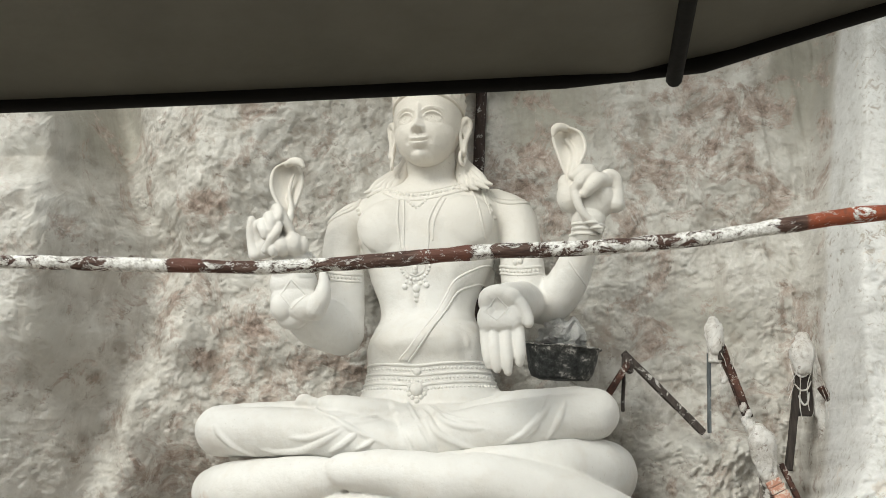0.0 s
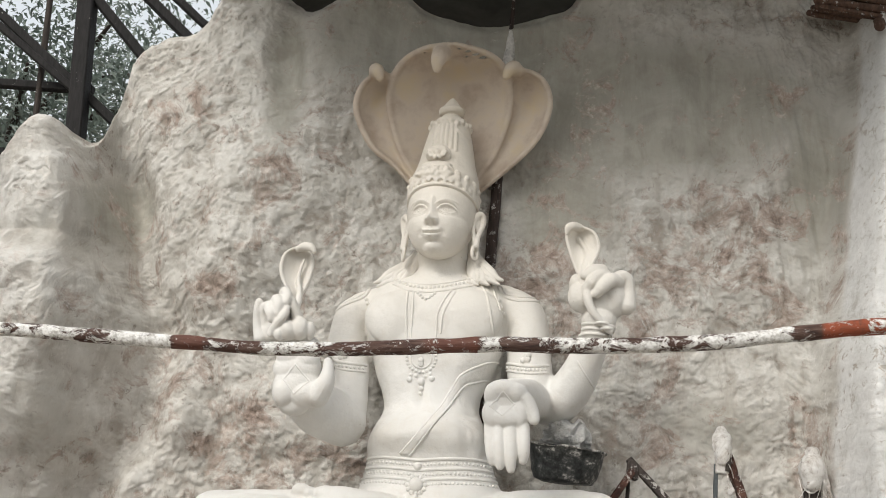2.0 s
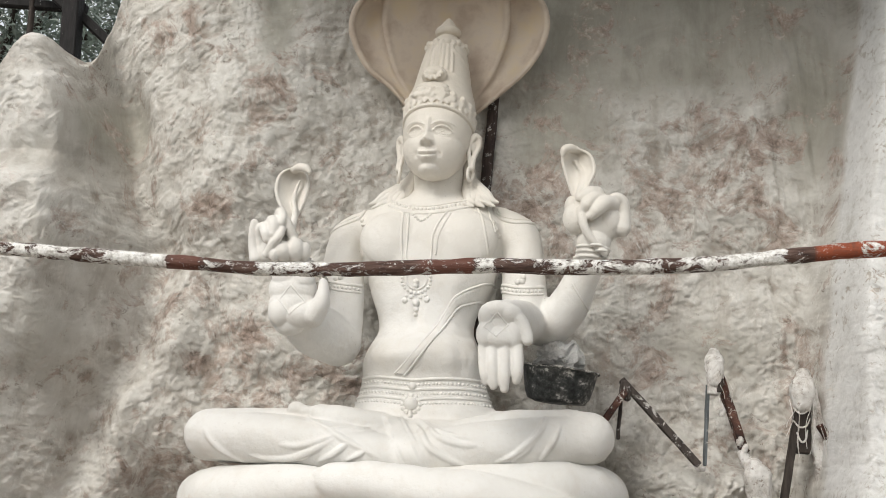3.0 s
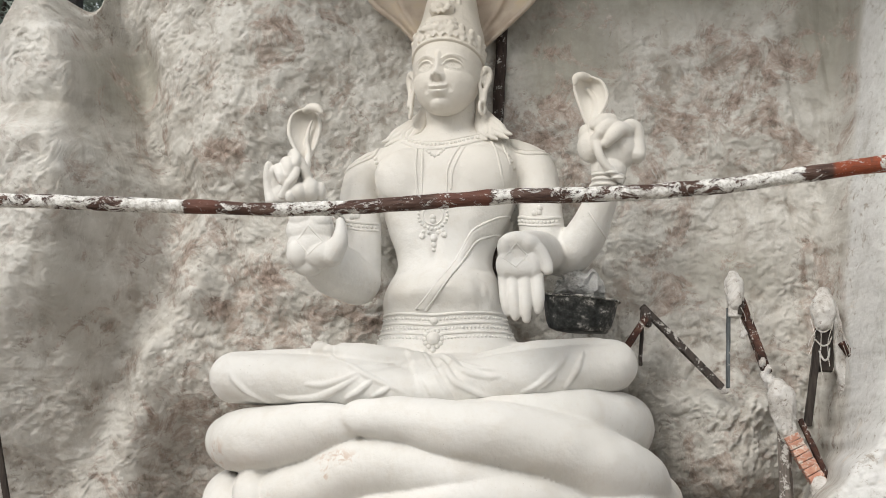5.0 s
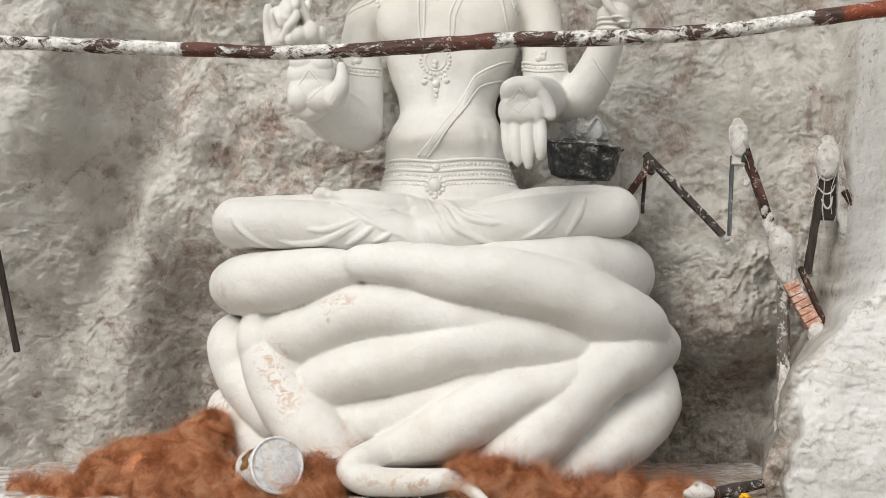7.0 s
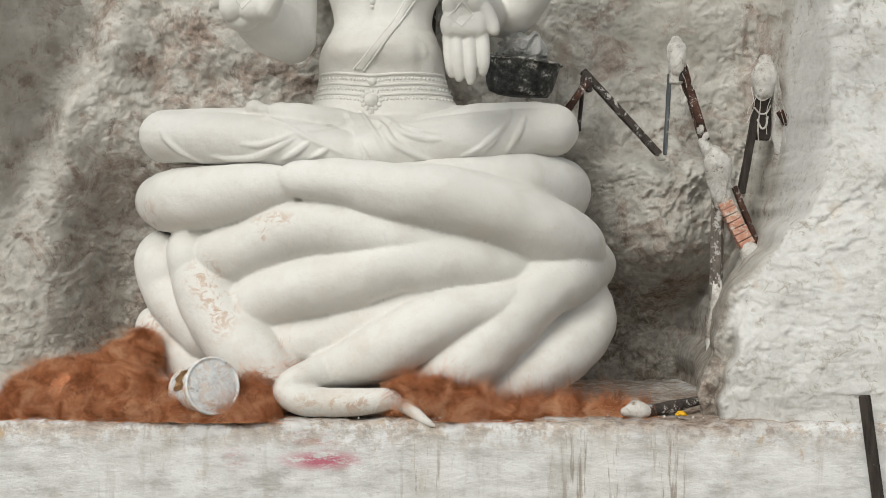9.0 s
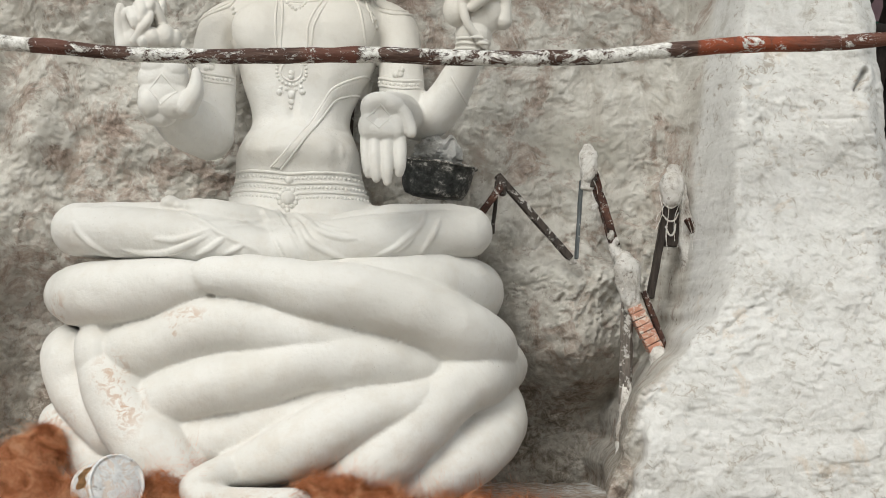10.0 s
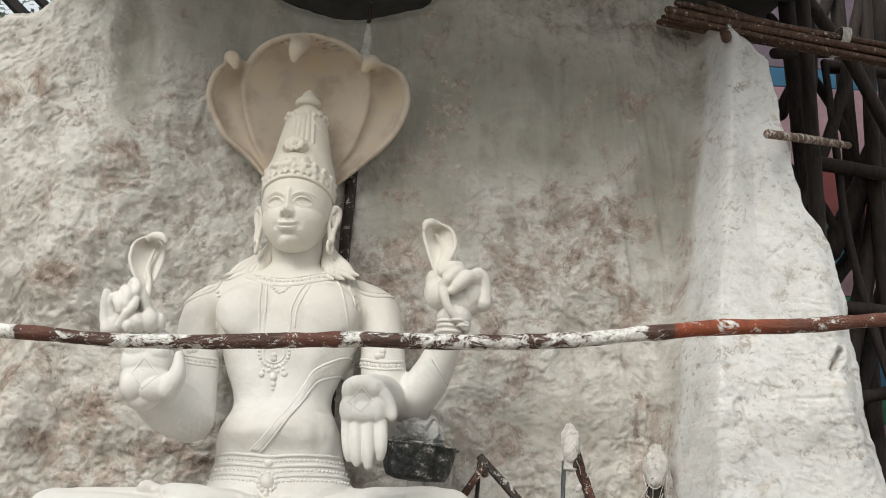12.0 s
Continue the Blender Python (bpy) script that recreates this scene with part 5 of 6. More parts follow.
def statue():
    bm = bmesh.new()
    coil_bodies(bm)
    bm = fused(bm, .0095, 1)
    for v in bm.verts:
        v.co += v.normal * (.006 * noise.noise(v.co * 4) + .003 * noise.noise(v.co * 11))
    body = bmesh.new()
    body_bodies(body)
    body = fused(body, .0095, 8)
    folds = bmesh.new()
    cloth_folds(folds, BVHTree.FromBMesh(body))
    body = fused(joined(body, folds), .0070, 1)
    for v in body.verts:
        x, y, z = v.co
        if y < 6.85 and 2.35 < z < 3.12 and abs(x + .45) < .36:
            d = .028 * bell((x + .46) / .21, (z - 2.56) / .11) - .016 * bell((x + .245) / .04, (z - 2.53) / .09) - .010 * bell((x + .50) / .03, (z - 2.82) / .16)
            d += .014 * bell((x + .66) / .10, (z - 2.52) / .07) + .014 * bell((x + .22) / .10, (z - 2.50) / .07) - .012 * bell((x + .20) / .10, (z - 2.665) / .02) - .010 * bell((x + .72) / .09, (z - 2.655) / .022)
            d += .012 * bell((x + .66) / .07, (z - 2.86) / .09) + .012 * bell((x + .30) / .07, (z - 2.92) / .09)
            v.co.y -= 1.6 * d * float(step(6.85, 6.72, y))
        v.co += v.normal * (.004 * noise.noise(v.co * 6) + .0025 * noise.noise(v.co * 15))
    palms = bmesh.new()
    raised_palm(palms)
    lowered_palm(palms)
    holding_hand(palms)
    joined(body, fused(palms, .0055, 2))
    extra = bmesh.new()
    ornaments(extra, BVHTree.FromBMesh(body))
    joined(bm, body)
    joined(bm, extra)
    joined(bm, head())
    hood = bmesh.new()
    leaf(hood, [(-0.598, 7.080, 4.186), (-0.721, 7.060, 4.378), (-0.779, 7.030, 4.546), (-0.809, 7.000, 4.708), (-0.785, 6.950, 4.841), (-0.707, 6.880, 4.933), (-0.581, 6.800, 4.975), (-0.427, 6.760, 4.990)],
         [(-0.262, 7.080, 4.189), (-0.141, 7.060, 4.372), (-0.067, 7.030, 4.570), (-0.044, 7.000, 4.711), (-0.060, 6.950, 4.844), (-0.113, 6.880, 4.919), (-0.218, 6.800, 4.957), (-0.392, 6.760, 4.990)], .11, .04, .026)
    leaf(hood, [(-0.630, 7.060, 4.141), (-0.757, 7.030, 4.279), (-0.900, 6.990, 4.394), (-0.987, 6.960, 4.553), (-1.011, 6.940, 4.660), (-0.982, 6.920, 4.767), (-0.912, 6.900, 4.836), (-0.839, 6.880, 4.850)],
         [(-0.612, 7.100, 4.231), (-0.713, 7.080, 4.402), (-0.779, 7.060, 4.547), (-0.808, 7.040, 4.686), (-0.814, 7.020, 4.787), (-0.813, 6.980, 4.835), (-0.815, 6.930, 4.851), (-0.824, 6.880, 4.850)], .08, .05, .022)
    leaf(hood, [(-0.270, 7.100, 4.197), (-0.166, 7.080, 4.360), (-0.084, 7.060, 4.544), (-0.047, 7.040, 4.671), (-0.045, 7.020, 4.779), (-0.053, 6.980, 4.838), (-0.067, 6.930, 4.861), (-0.042, 6.880, 4.872)],
         [(-0.224, 7.060, 4.126), (-0.068, 7.030, 4.258), (0.087, 6.990, 4.402), (0.173, 6.960, 4.541), (0.203, 6.940, 4.686), (0.170, 6.920, 4.803), (0.092, 6.900, 4.863), (-0.017, 6.880, 4.880)], .08, .05, .022)
    # hooked serpent heads over the three hoods
    tube(hood, [(-.45, 6.95, 4.96, .04), (-.46, 6.84, 4.955, .056), (-.475, 6.77, 4.905, .056), (-.488, 6.745, 4.845, .043), (-.492, 6.75, 4.80, .026)], steps=5, seg=18)
    tube(hood, [(-.89, 6.95, 4.86, .040), (-.885, 6.88, 4.855, .046), (-.865, 6.85, 4.83, .040), (-.852, 6.85, 4.785, .024)], steps=5, seg=16)
    tube(hood, [(.0, 6.95, 4.88, .040), (-.02, 6.88, 4.875, .046), (-.045, 6.85, 4.85, .042), (-.07, 6.85, 4.80, .025)], steps=5, seg=16)
    joined(bm, fused(hood, .011, 3), 1)
    small = bmesh.new()
    leaf(small, [(-1.211, 6.400, 3.241), (-1.256, 6.400, 3.313), (-1.286, 6.400, 3.380), (-1.292, 6.400, 3.442), (-1.269, 6.400, 3.511), (-1.190, 6.400, 3.552)],
         [(-1.193, 6.440, 3.235), (-1.155, 6.440, 3.326), (-1.130, 6.440, 3.411), (-1.128, 6.440, 3.474), (-1.151, 6.440, 3.531), (-1.186, 6.440, 3.565)], .05, .022, .012, across=14)
    leaf(small, [(0.365, 6.540, 3.427), (0.343, 6.540, 3.493), (0.313, 6.540, 3.591), (0.297, 6.540, 3.669), (0.314, 6.540, 3.714), (0.356, 6.540, 3.731)],
         [(0.410, 6.500, 3.428), (0.435, 6.500, 3.499), (0.468, 6.500, 3.571), (0.468, 6.500, 3.626), (0.439, 6.500, 3.686), (0.365, 6.500, 3.720)], .045, .022, .012, across=14)
    tube(small, [(-1.188, 6.33, 3.136, .026), (-1.180, 6.39, 3.225, .020), (-1.182, 6.42, 3.292, .016), (-1.197, 6.44, 3.364, .014), (-1.186, 6.44, 3.432, .011), (-1.166, 6.43, 3.48, .006)], steps=5, seg=14)
    tube(small, [(-1.20, 6.42, 3.535, .022), (-1.165, 6.38, 3.538, .024), (-1.125, 6.36, 3.527, .024), (-1.103, 6.355, 3.503, .014)], steps=5, seg=14)
    tube(small, [(.384, 6.50, 3.362, .036), (.394, 6.51, 3.438, .030), (.409, 6.55, 3.526, .018), (.403, 6.555, 3.592, .014), (.365, 6.55, 3.655, .012)], steps=5, seg=14)
    tube(small, [(.37, 6.53, 3.715, .022), (.335, 6.50, 3.715, .025), (.305, 6.485, 3.70, .024), (.294, 6.485, 3.665, .012)], steps=5, seg=14)
    joined(bm, fused(small, .006, 2))
    ob = part("statue", bm, (M_STATUE, M_HOOD))
    centred(ob, S_BASE)
    return tagged(ob, "white plaster seated four-armed figure on serpent coils", "statue")


statue()


# ---------------------------------------------------------------- pole across the front
def crossing_pole():
    bm = bmesh.new()
    pts = [(-4.2, 5.66, 2.93, .036), (-3.4, 5.64, 2.90, .036), (-2.57, 5.62, 2.865, .035), (-1.6, 5.62, 2.812, .034), (-1.15, 5.63, 2.79, .034), (-.7, 5.64, 2.80, .035), (-.09, 5.66, 2.835, .037), (.39, 5.68, 2.842, .037),
           (.9, 5.70, 2.87, .037), (1.36, 5.71, 2.925, .037), (1.7, 5.71, 2.965, .038), (2.1, 5.71, 2.985, .036), (2.55, 5.70, 3.03, .034), (3.4, 5.69, 3.08, .033)]
    tube(bm, pts, steps=14, seg=18, wobble=.16)
    ob = part("crossing_pole", bm, M_POLE)
    centred(ob, (0, 5.7, 2.85))
    return tagged(ob, "bent wooden pole spattered with white paint", "pole")


crossing_pole()


# ---------------------------------------------------------------- closing the place
M_SCREEN = make_plain("grey_brown_screen", (0.20, 0.17, 0.14), 0.85, scale=3)
M_ROOF = make_plain("sooty_tarpaulin", (0.045, 0.045, 0.04), 0.75, scale=4)


def plain_wall(name, x0, y0, x1, y1, h, material, label):
    bm = bmesh.new()
    box(bm, x0, y0, 0, x1, y1, h, bevel=.02)
    return tagged(part(name, bm, material, smooth=False), label, "wall", kind="structure")


# unseen walls, added to cut off skylight from near the horizon
plain_wall("screen_south", -8, -4.3, 8, -4.1, 3.2, M_SCREEN, "unseen plain grey wall added to block low light")
plain_wall("screen_west", -8.2, -4.3, -8, 6, 3.0, M_SCREEN, "unseen plain grey wall added to block low light")
plain_wall("screen_east", 8, -4.3, 8.2, 9, 3.0, M_SCREEN, "unseen plain grey wall added to block low light")


def roof():
    """Dark sheet stretched over the top of the cave, with purlins."""
    bm = bmesh.new()
    nx, ny = 50, 40
    rows = []
    for j in range(ny + 1):
        row = []
        for i in range(nx + 1):
            x, y = -2.35 + 5.5 * i / nx, 4.6 + 5.9 * j / ny
            z = 6.15 + .06 * math.sin(i * .9) * math.sin(j * .5) + .12 * (y - 5.3) / 5
            row.append(bm.verts.new((x, y, z)))
        rows.append(row)
    for a, b in zip(rows, rows[1:]):
        for i in range(nx):
            bm.faces.new((a[i], a[i + 1], b[i + 1], b[i]))
    got = bmesh.ops.extrude_face_region(bm, geom=bm.faces[:])
    bmesh.ops.translate(bm, verts=[v for v in got["geom"] if isinstance(v, bmesh.types.BMVert)], vec=(0, 0, .03))
    for y in (4.8, 7.9, 10.2):
        beam(bm, (-2.5, y, 6.04), (3.2, y, 6.10), .09, .09)
    return tagged(part("roof", bm, M_ROOF), "dark sooty tarpaulin roof over the cave top", "roof", kind="structure")


roof()


def awning():
    """Dark sheet awning over the viewer, hemmed, on rafters and posts."""
    base = new("awning")
    base.location = (0, -1.7, 0)
    off = Matrix.Translation((0, 1.7, 0))
    cloth = make_plain("dark_olive_tarpaulin", (0.26, 0.25, 0.21), 0.6, scale=9, vary=.25)
    hem_mat = make_plain("black_hem", (0.012, 0.011, 0.010), 0.7)

    def edge(x):
        return float(np.interp(x, AWN_X, AWN_Z))

    bm = bmesh.new()
    nx, ny = 120, 30
    rows = []
    for j in range(ny + 1):
        row = []
        for i in range(nx + 1):
            x = -1.9 + 3.8 * i / nx
            v = j / ny
            y = .25 - 4.0 * v
            e = edge(x) * (1 - v) + 1.78 * v
            z = e + .9 * v + .012 * math.sin(x * 23 + 1) * (1 - v) * v
            row.append(bm.verts.new((x, y, z)))
        rows.append(row)
    for a, b in zip(rows, rows[1:]):
        for i in range(nx):
            bm.faces.new((a[i], a[i + 1], b[i + 1], b[i]))
    got = bmesh.ops.extrude_face_region(bm, geom=bm.faces[:])
    bmesh.ops.translate(bm, verts=[v for v in got["geom"] if isinstance(v, bmesh.types.BMVert)], vec=(0, 0, .004))
    bm.transform(off)
    sheet = part("sheet", bm, cloth, base, "dark olive tarpaulin sheet")
    bm = bmesh.new()
    tube(bm, [(x, .25, edge(x) + .001, .0035) for x in np.linspace(-1.9, 1.9, 90)], steps=1, seg=8)
    bm.transform(off)
    part("hem", bm, hem_mat, sheet, "black rolled hem")
    for x in (-1.85, -.9, AWN_X[3], 1.0, 1.85):
        bm = bmesh.new()
        z0 = edge(x) - .002
        tube(bm, [(x, .247 - 3.9 * k / 12, z0 + (2.66 - z0) * k / 12, .0026) for k in range(13)], steps=2, seg=10)
        bm.transform(off)
        part("rib", bm, hem_mat, base, "thin black rib")
    for x in (-1.85, 1.85):
        for y, z in ((.2, edge(x) + .01), (-3.6, 2.66)):
            bm = bmesh.new()
            tube(bm, [(x, y, 0.02, .02), (x, y, z - .02, .02)], steps=4, seg=12)
            bm.transform(off)
            part("post", bm, M_DARKWOOD, base)
    return tagged(base, "dark olive tarpaulin awning with black hem", "awning")


AWN_X = (-1.9, -.0723, .0296, .1403, .1649, .2065, .31, 1.9)
AWN_Z = (1.80, 1.7627, 1.7626, 1.7632, 1.7712, 1.7822, 1.81, 2.0)
awning()


# ---------------------------------------------------------------- scaffold that carries the crossing pole
def round_timber(name, a, b, r, material, label, category="pole", wobble=.12, seed=0.0, bend=0.0, group=""):
    a, b = Vector(a), Vector(b)
    mid = (a + b) / 2 + Vector((bend, 0, bend * .3))
    bm = bmesh.new()
    tube(bm, [(*a, r * 1.05), (*((a + mid) / 2 + Vector((bend * .25, 0, 0))), r), (*mid, r), (*((b + mid) / 2), r * .97), (*b, r * .92)], steps=8, seg=14, wobble=wobble, seed=seed)
    ob = part(name, bm, material)
    centred(ob, a if a.z < b.z else b)
    return tagged(ob, label, category, group=group)


round_timber("scaffold_post", (-3.75, 5.72, 0), (-3.72, 5.74, 3.6), .05, M_DARKWOOD, "dark weathered round timber scaffold post", group="scaffold posts", seed=1)
round_timber("scaffold_post", (3.05, 5.79, 0), (3.08, 5.77, 3.7), .05, M_DARKWOOD, "dark weathered round timber scaffold post", group="scaffold posts", seed=2)


# ---------------------------------------------------------------- pole behind the figure's head
M_FLAKY = make_dark_wood("black_flaking_paint", (0.04, 0.028, 0.024), 0.575)
M_WRAP = make_plain("chalky_cloth_wrap", (0.55, 0.53, 0.50), 0.9, scale=30)
bm = bmesh.new()
tube(bm, [(-.22, 7.18, 2.3, .033), (-.19, 7.18, 3.1, .034), (-.155, 7.18, 3.69, .034), (-.12, 7.19, 4.22, .033), (-.07, 7.19, 4.96, .024), (-.05, 7.19, 5.27, .016), (-.03, 7.2, 5.62, .012), (-.02, 7.2, 6.1, .012)], steps=8, seg=14, wobble=.2)
head_pole = new("upright_pole")
head_pole.location = (-.22, 7.18, 2.3)
bm.transform(Matrix.Translation((.22, -7.18, -2.3)))
part("shaft", bm, M_FLAKY, head_pole)
bm = bmesh.new()
tube(bm, [(-.065, 7.185, 4.98, .030), (-.06, 7.185, 5.08, .036), (-.055, 7.185, 5.18, .034), (-.048, 7.185, 5.27, .022)], steps=6, seg=14, wobble=.4)
bm.transform(Matrix.Translation((.22, -7.18, -2.3)))
part("wrapping", bm, M_WRAP, head_pole, "chalky white cloth wrapping")
tagged(head_pole, "rusty flaking upright pole standing behind the statue", "pole")


# ---------------------------------------------------------------- bars and plaster stems beside the statue
def make_stem():
    m = Mat("raw_white_plaster", 0.9, spec=0.2)
    a, b = m.noise(9, 9, 0.75, dist=0.6), m.noise(34, 8, 0.75)
    c = m.ramp(a, (0.36, (0.36, 0.31, 0.27)), (0.46, (0.64, 0.61, 0.57)), (0.56, (0.80, 0.78, 0.75)))
    c = m.mix(m.ramp(b, (0.36, 0.8), (0.43, 0.0)), c, (0.22, 0.16, 0.12))
    return m.color(c).bump((a, 0.8, 0.03), (b, 0.7, 0.01)).m


M_STEM = make_stem()
def make_bricky():
    m = Mat("plaster_flecked_brick", .9, spec=.2)
    a, b = m.noise(22, 8, .75), m.noise(40, 8, .75)
    c = m.ramp(a, (.38, (.44, .19, .13)), (.60, (.62, .35, .26)))
    c = m.mix(m.ramp(b, (.50, 0.0), (.56, .85)), c, (.68, .63, .57))
    return m.color(c).bump((a, .7, .01), (b, .6, .006)).m


M_BRICKY = make_bricky()
M_OLDBAR = make_dark_wood("black_painted_bar", (0.045, 0.036, 0.032), 0.565)


def armature(base, label):
    e = new("armature")
    e.location = base
    return tagged(e, label, "armature", group="sculptor's armatures"), Matrix.Translation(-Vector(base))


def bar(parent, off, a, b, w, h, material, name="bar", label=""):
    bm = bmesh.new()
    beam(bm, a, b, w, h, .004)
    bmesh.ops.subdivide_edges(bm, edges=[e for e in bm.edges if e.calc_length() > .15], cuts=6)
    for v in bm.verts:
        n = noise.noise_vector(v.co * 14) * .004
        v.co += n
    bm.transform(off)
    return part(name, bm, material, parent, label, smooth=False)


def ragged(parent, off, pts, seed, material=None, label="", rough=.016):
    """A torn lump of plaster, ridged lengthwise like soaked sacking."""
    bm = bmesh.new()
    tube(bm, pts, steps=9, seg=26)
    mid = Vector(pts[len(pts) // 2][:3])
    for v in bm.verts:
        p = v.co * 1.0
        d = v.co - mid
        a = math.atan2(d.y, d.x)
        n = noise.fractal(Vector((a * 2.2 + seed, p.z * 7, p.x * 16)), .8, 2.1, 4) * rough + noise.noise(p * 60) * .004
        v.co += Vector((math.cos(a), math.sin(a), .25)) * n
    bm.transform(off)
    return part("plaster_lump", bm, material or M_STEM, parent, label)


def strings(parent, off, x, y, z, w, n, length, seed, material=None):
    """Loose soaked fibres, looping down from a lump."""
    rnd = random.Random(seed)
    bm = bmesh.new()
    for _ in range(n):
        x0, s = x + rnd.uniform(-w, w), rnd.uniform(-.05, .05)
        ln = length * rnd.uniform(.5, 1.1)
        p = [(x0 + s * t + .014 * math.sin(5 * t + x0 * 90), y - .012 * math.sin(3 * t) + rnd.uniform(-.006, .006), z - ln * t, .0024 - .0014 * t) for t in (0, .25, .5, .75, 1)]
        tube(bm, p, steps=4, seg=5)
    bm.transform(off)
    return tagged(part("fibre_tuft", bm, material or M_STEM, parent), "hanging plaster-soaked fibres", kind="stuff")


a1, o1 = armature((.62, 7.0, 2.1), "bent dark bars with flaking paint beside the statue")
bar(a1, o1, (.555, 6.97, 2.235), (.692, 6.98, 2.43), .068, .04, M_RUST, label="rusty brown bar")
bar(a1, o1, (.664, 7.0, 2.487), (1.097, 6.99, 2.012), .060, .04, M_OLDBAR, label="black flaking bar")
bar(a1, o1, (.648, 7.04, 2.15), (.668, 7.04, 2.46), .050, .02, M_OLDBAR, label="flat black bar")
ragged(a1, o1, [(.672, 6.985, 2.475, .018), (.680, 6.975, 2.45, .028), (.690, 6.975, 2.41, .030), (.694, 6.975, 2.38, .020)], 1, M_OLDBAR, "black flaking joint", .008)
ragged(a1, o1, [(1.09, 6.98, 2.005, .012), (1.105, 6.98, 1.995, .017), (1.125, 6.985, 1.99, .010)], 5)

a2, o2 = armature((1.13, 7.0, 2.0), "thin bars bound under a raw plaster lump")
bar(a2, o2, (1.127, 6.98, 2.01), (1.152, 6.98, 2.47), .040, .02, make_dark_wood("blue_grey_steel", (.09, .10, .105), .60), label="blue-grey steel bar")
bar(a2, o2, (1.215, 6.985, 2.53), (1.352, 6.985, 2.09), .074, .045, M_RUST, label="red-brown rusty bar")
bar(a2, o2, (1.180, 6.965, 2.41), (1.192, 6.965, 2.54), .075, .075, M_STEM, "torn_board", "torn plaster-smeared board")
bar(a2, o2, (1.206, 6.92, 2.42), (1.216, 6.92, 2.50), .026, .026, M_DARKWOOD, "binding", "dark torn binding")
ragged(a2, o2, [(1.188, 6.945, 2.49, .046), (1.186, 6.945, 2.55, .052), (1.185, 6.945, 2.61, .050), (1.184, 6.945, 2.645, .032)], 3, rough=.008)
strings(a2, o2, 1.235, 6.925, 2.53, .03, 3, .20, 3)
for x, z in ((1.225, 2.30), (1.315, 2.14), (1.345, 2.10)):
    ragged(a2, o2, [(x, 6.95, z, .015), (x + .006, 6.95, z + .018, .017), (x + .008, 6.95, z + .03, .010)], x * 9, rough=.008)

a3, o3 = armature((1.58, 6.9, 1.8), "dark stake with dripping raw plaster cap")
bar(a3, o3, (1.532, 6.88, 1.79), (1.640, 6.88, 2.38), .048, .04, M_DARKWOOD, label="dark wooden stake")
bar(a3, o3, (1.655, 6.90, 2.09), (1.662, 6.90, 2.40), .075, .075, M_DARKWOOD, label="dark plate")
ragged(a3, o3, [(1.652, 6.86, 2.36, .050), (1.657, 6.86, 2.42, .070), (1.660, 6.86, 2.475, .067), (1.660, 6.86, 2.522, .040)], 4, rough=.010)
ragged(a3, o3, [(1.710, 6.88, 2.43, .028), (1.728, 6.89, 2.30, .034), (1.742, 6.91, 2.17, .036), (1.775, 6.93, 2.02, .050), (1.795, 6.93, 1.88, .055)], 6, rough=.022)
bar(a3, o3, (1.735, 6.84, 2.245), (1.805, 6.86, 2.145), .050, .03, M_RUST, label="short rusty end")
# string slung in loops round the stake
for z, w, sag in ((2.335, .042, .03), (2.265, .046, .035), (2.20, .030, .05)):
    bm = bmesh.new()
    tube(bm, [(1.645 - w, 6.855, z, .004), (1.645 - w * .4, 6.835, z - sag, .005), (1.645 + w * .4, 6.835, z - sag * .8, .005), (1.645 + w, 6.86, z + .015, .004)], steps=5, seg=6, wobble=.3)
    bm.transform(o3)
    part("string_loop", bm, M_STEM, a3)
strings(a3, o3, 1.70, 6.83, 2.40, .025, 5, .34, 15)
strings(a3, o3, 1.605, 6.85, 2.38, .012, 4, .30, 5)

a4, o4 = armature((1.5, 6.8, 1.3), "leaning raw plaster stem over pale red bricks")
ragged(a4, o4, [(1.315, 6.88, 2.075, .022), (1.335, 6.87, 2.04, .032), (1.36, 6.86, 2.00, .034)], 7)
ragged(a4, o4, [(1.375, 6.84, 2.005, .050), (1.385, 6.83, 1.96, .072), (1.395, 6.83, 1.87, .062), (1.408, 6.83, 1.79, .052), (1.425, 6.83, 1.73, .044)], 8, rough=.016)
rnd = random.Random(11)
for k in range(8):
    t = k / 7
    c = Vector((1.432 + .128 * t, 6.825, 1.725 - .240 * t))
    bm = bmesh.new()
    box(bm, c.x - .042, c.y - .04, c.z - .0178, c.x + .042, c.y + .04, c.z + .0178, pose(0, 0, 0, 0, -26 + rnd.uniform(-3, 3), rnd.uniform(-5, 5)), .004)
    for v in bm.verts:
        v.co += noise.noise_vector(v.co * 30) * .004
    bm.transform(o4)
    part("brick", bm, M_BRICKY, a4, smooth=False)
bar(a4, o4, (1.495, 6.88, 1.83), (1.640, 6.86, 1.45), .075, .03, M_RUST, "board", "brown weathered board")
ragged(a4, o4, [(1.560, 6.80, 1.48, .045), (1.580, 6.77, 1.43, .060), (1.592, 6.74, 1.36, .066), (1.575, 6.68, 1.26, .085)], 9, rough=.025)
bar(a4, o4, (1.40, 6.86, 1.84), (1.385, 6.84, 1.13), .062, .045, make_dark_wood("weathered_streaked_board", (.125, .108, .095), .53), "upright", "grey-brown plaster-streaked upright")
ragged(a4, o4, [(1.395, 6.84, 1.30, .026), (1.388, 6.83, 1.20, .036), (1.375, 6.80, 1.08, .044), (1.36, 6.72, .95, .050), (1.34, 6.62, .82, .060), (1.32, 6.55, .70, .08)], 10, rough=.03)
strings(a4, o4, 1.40, 6.765, 1.95, .05, 3, .16, 7)


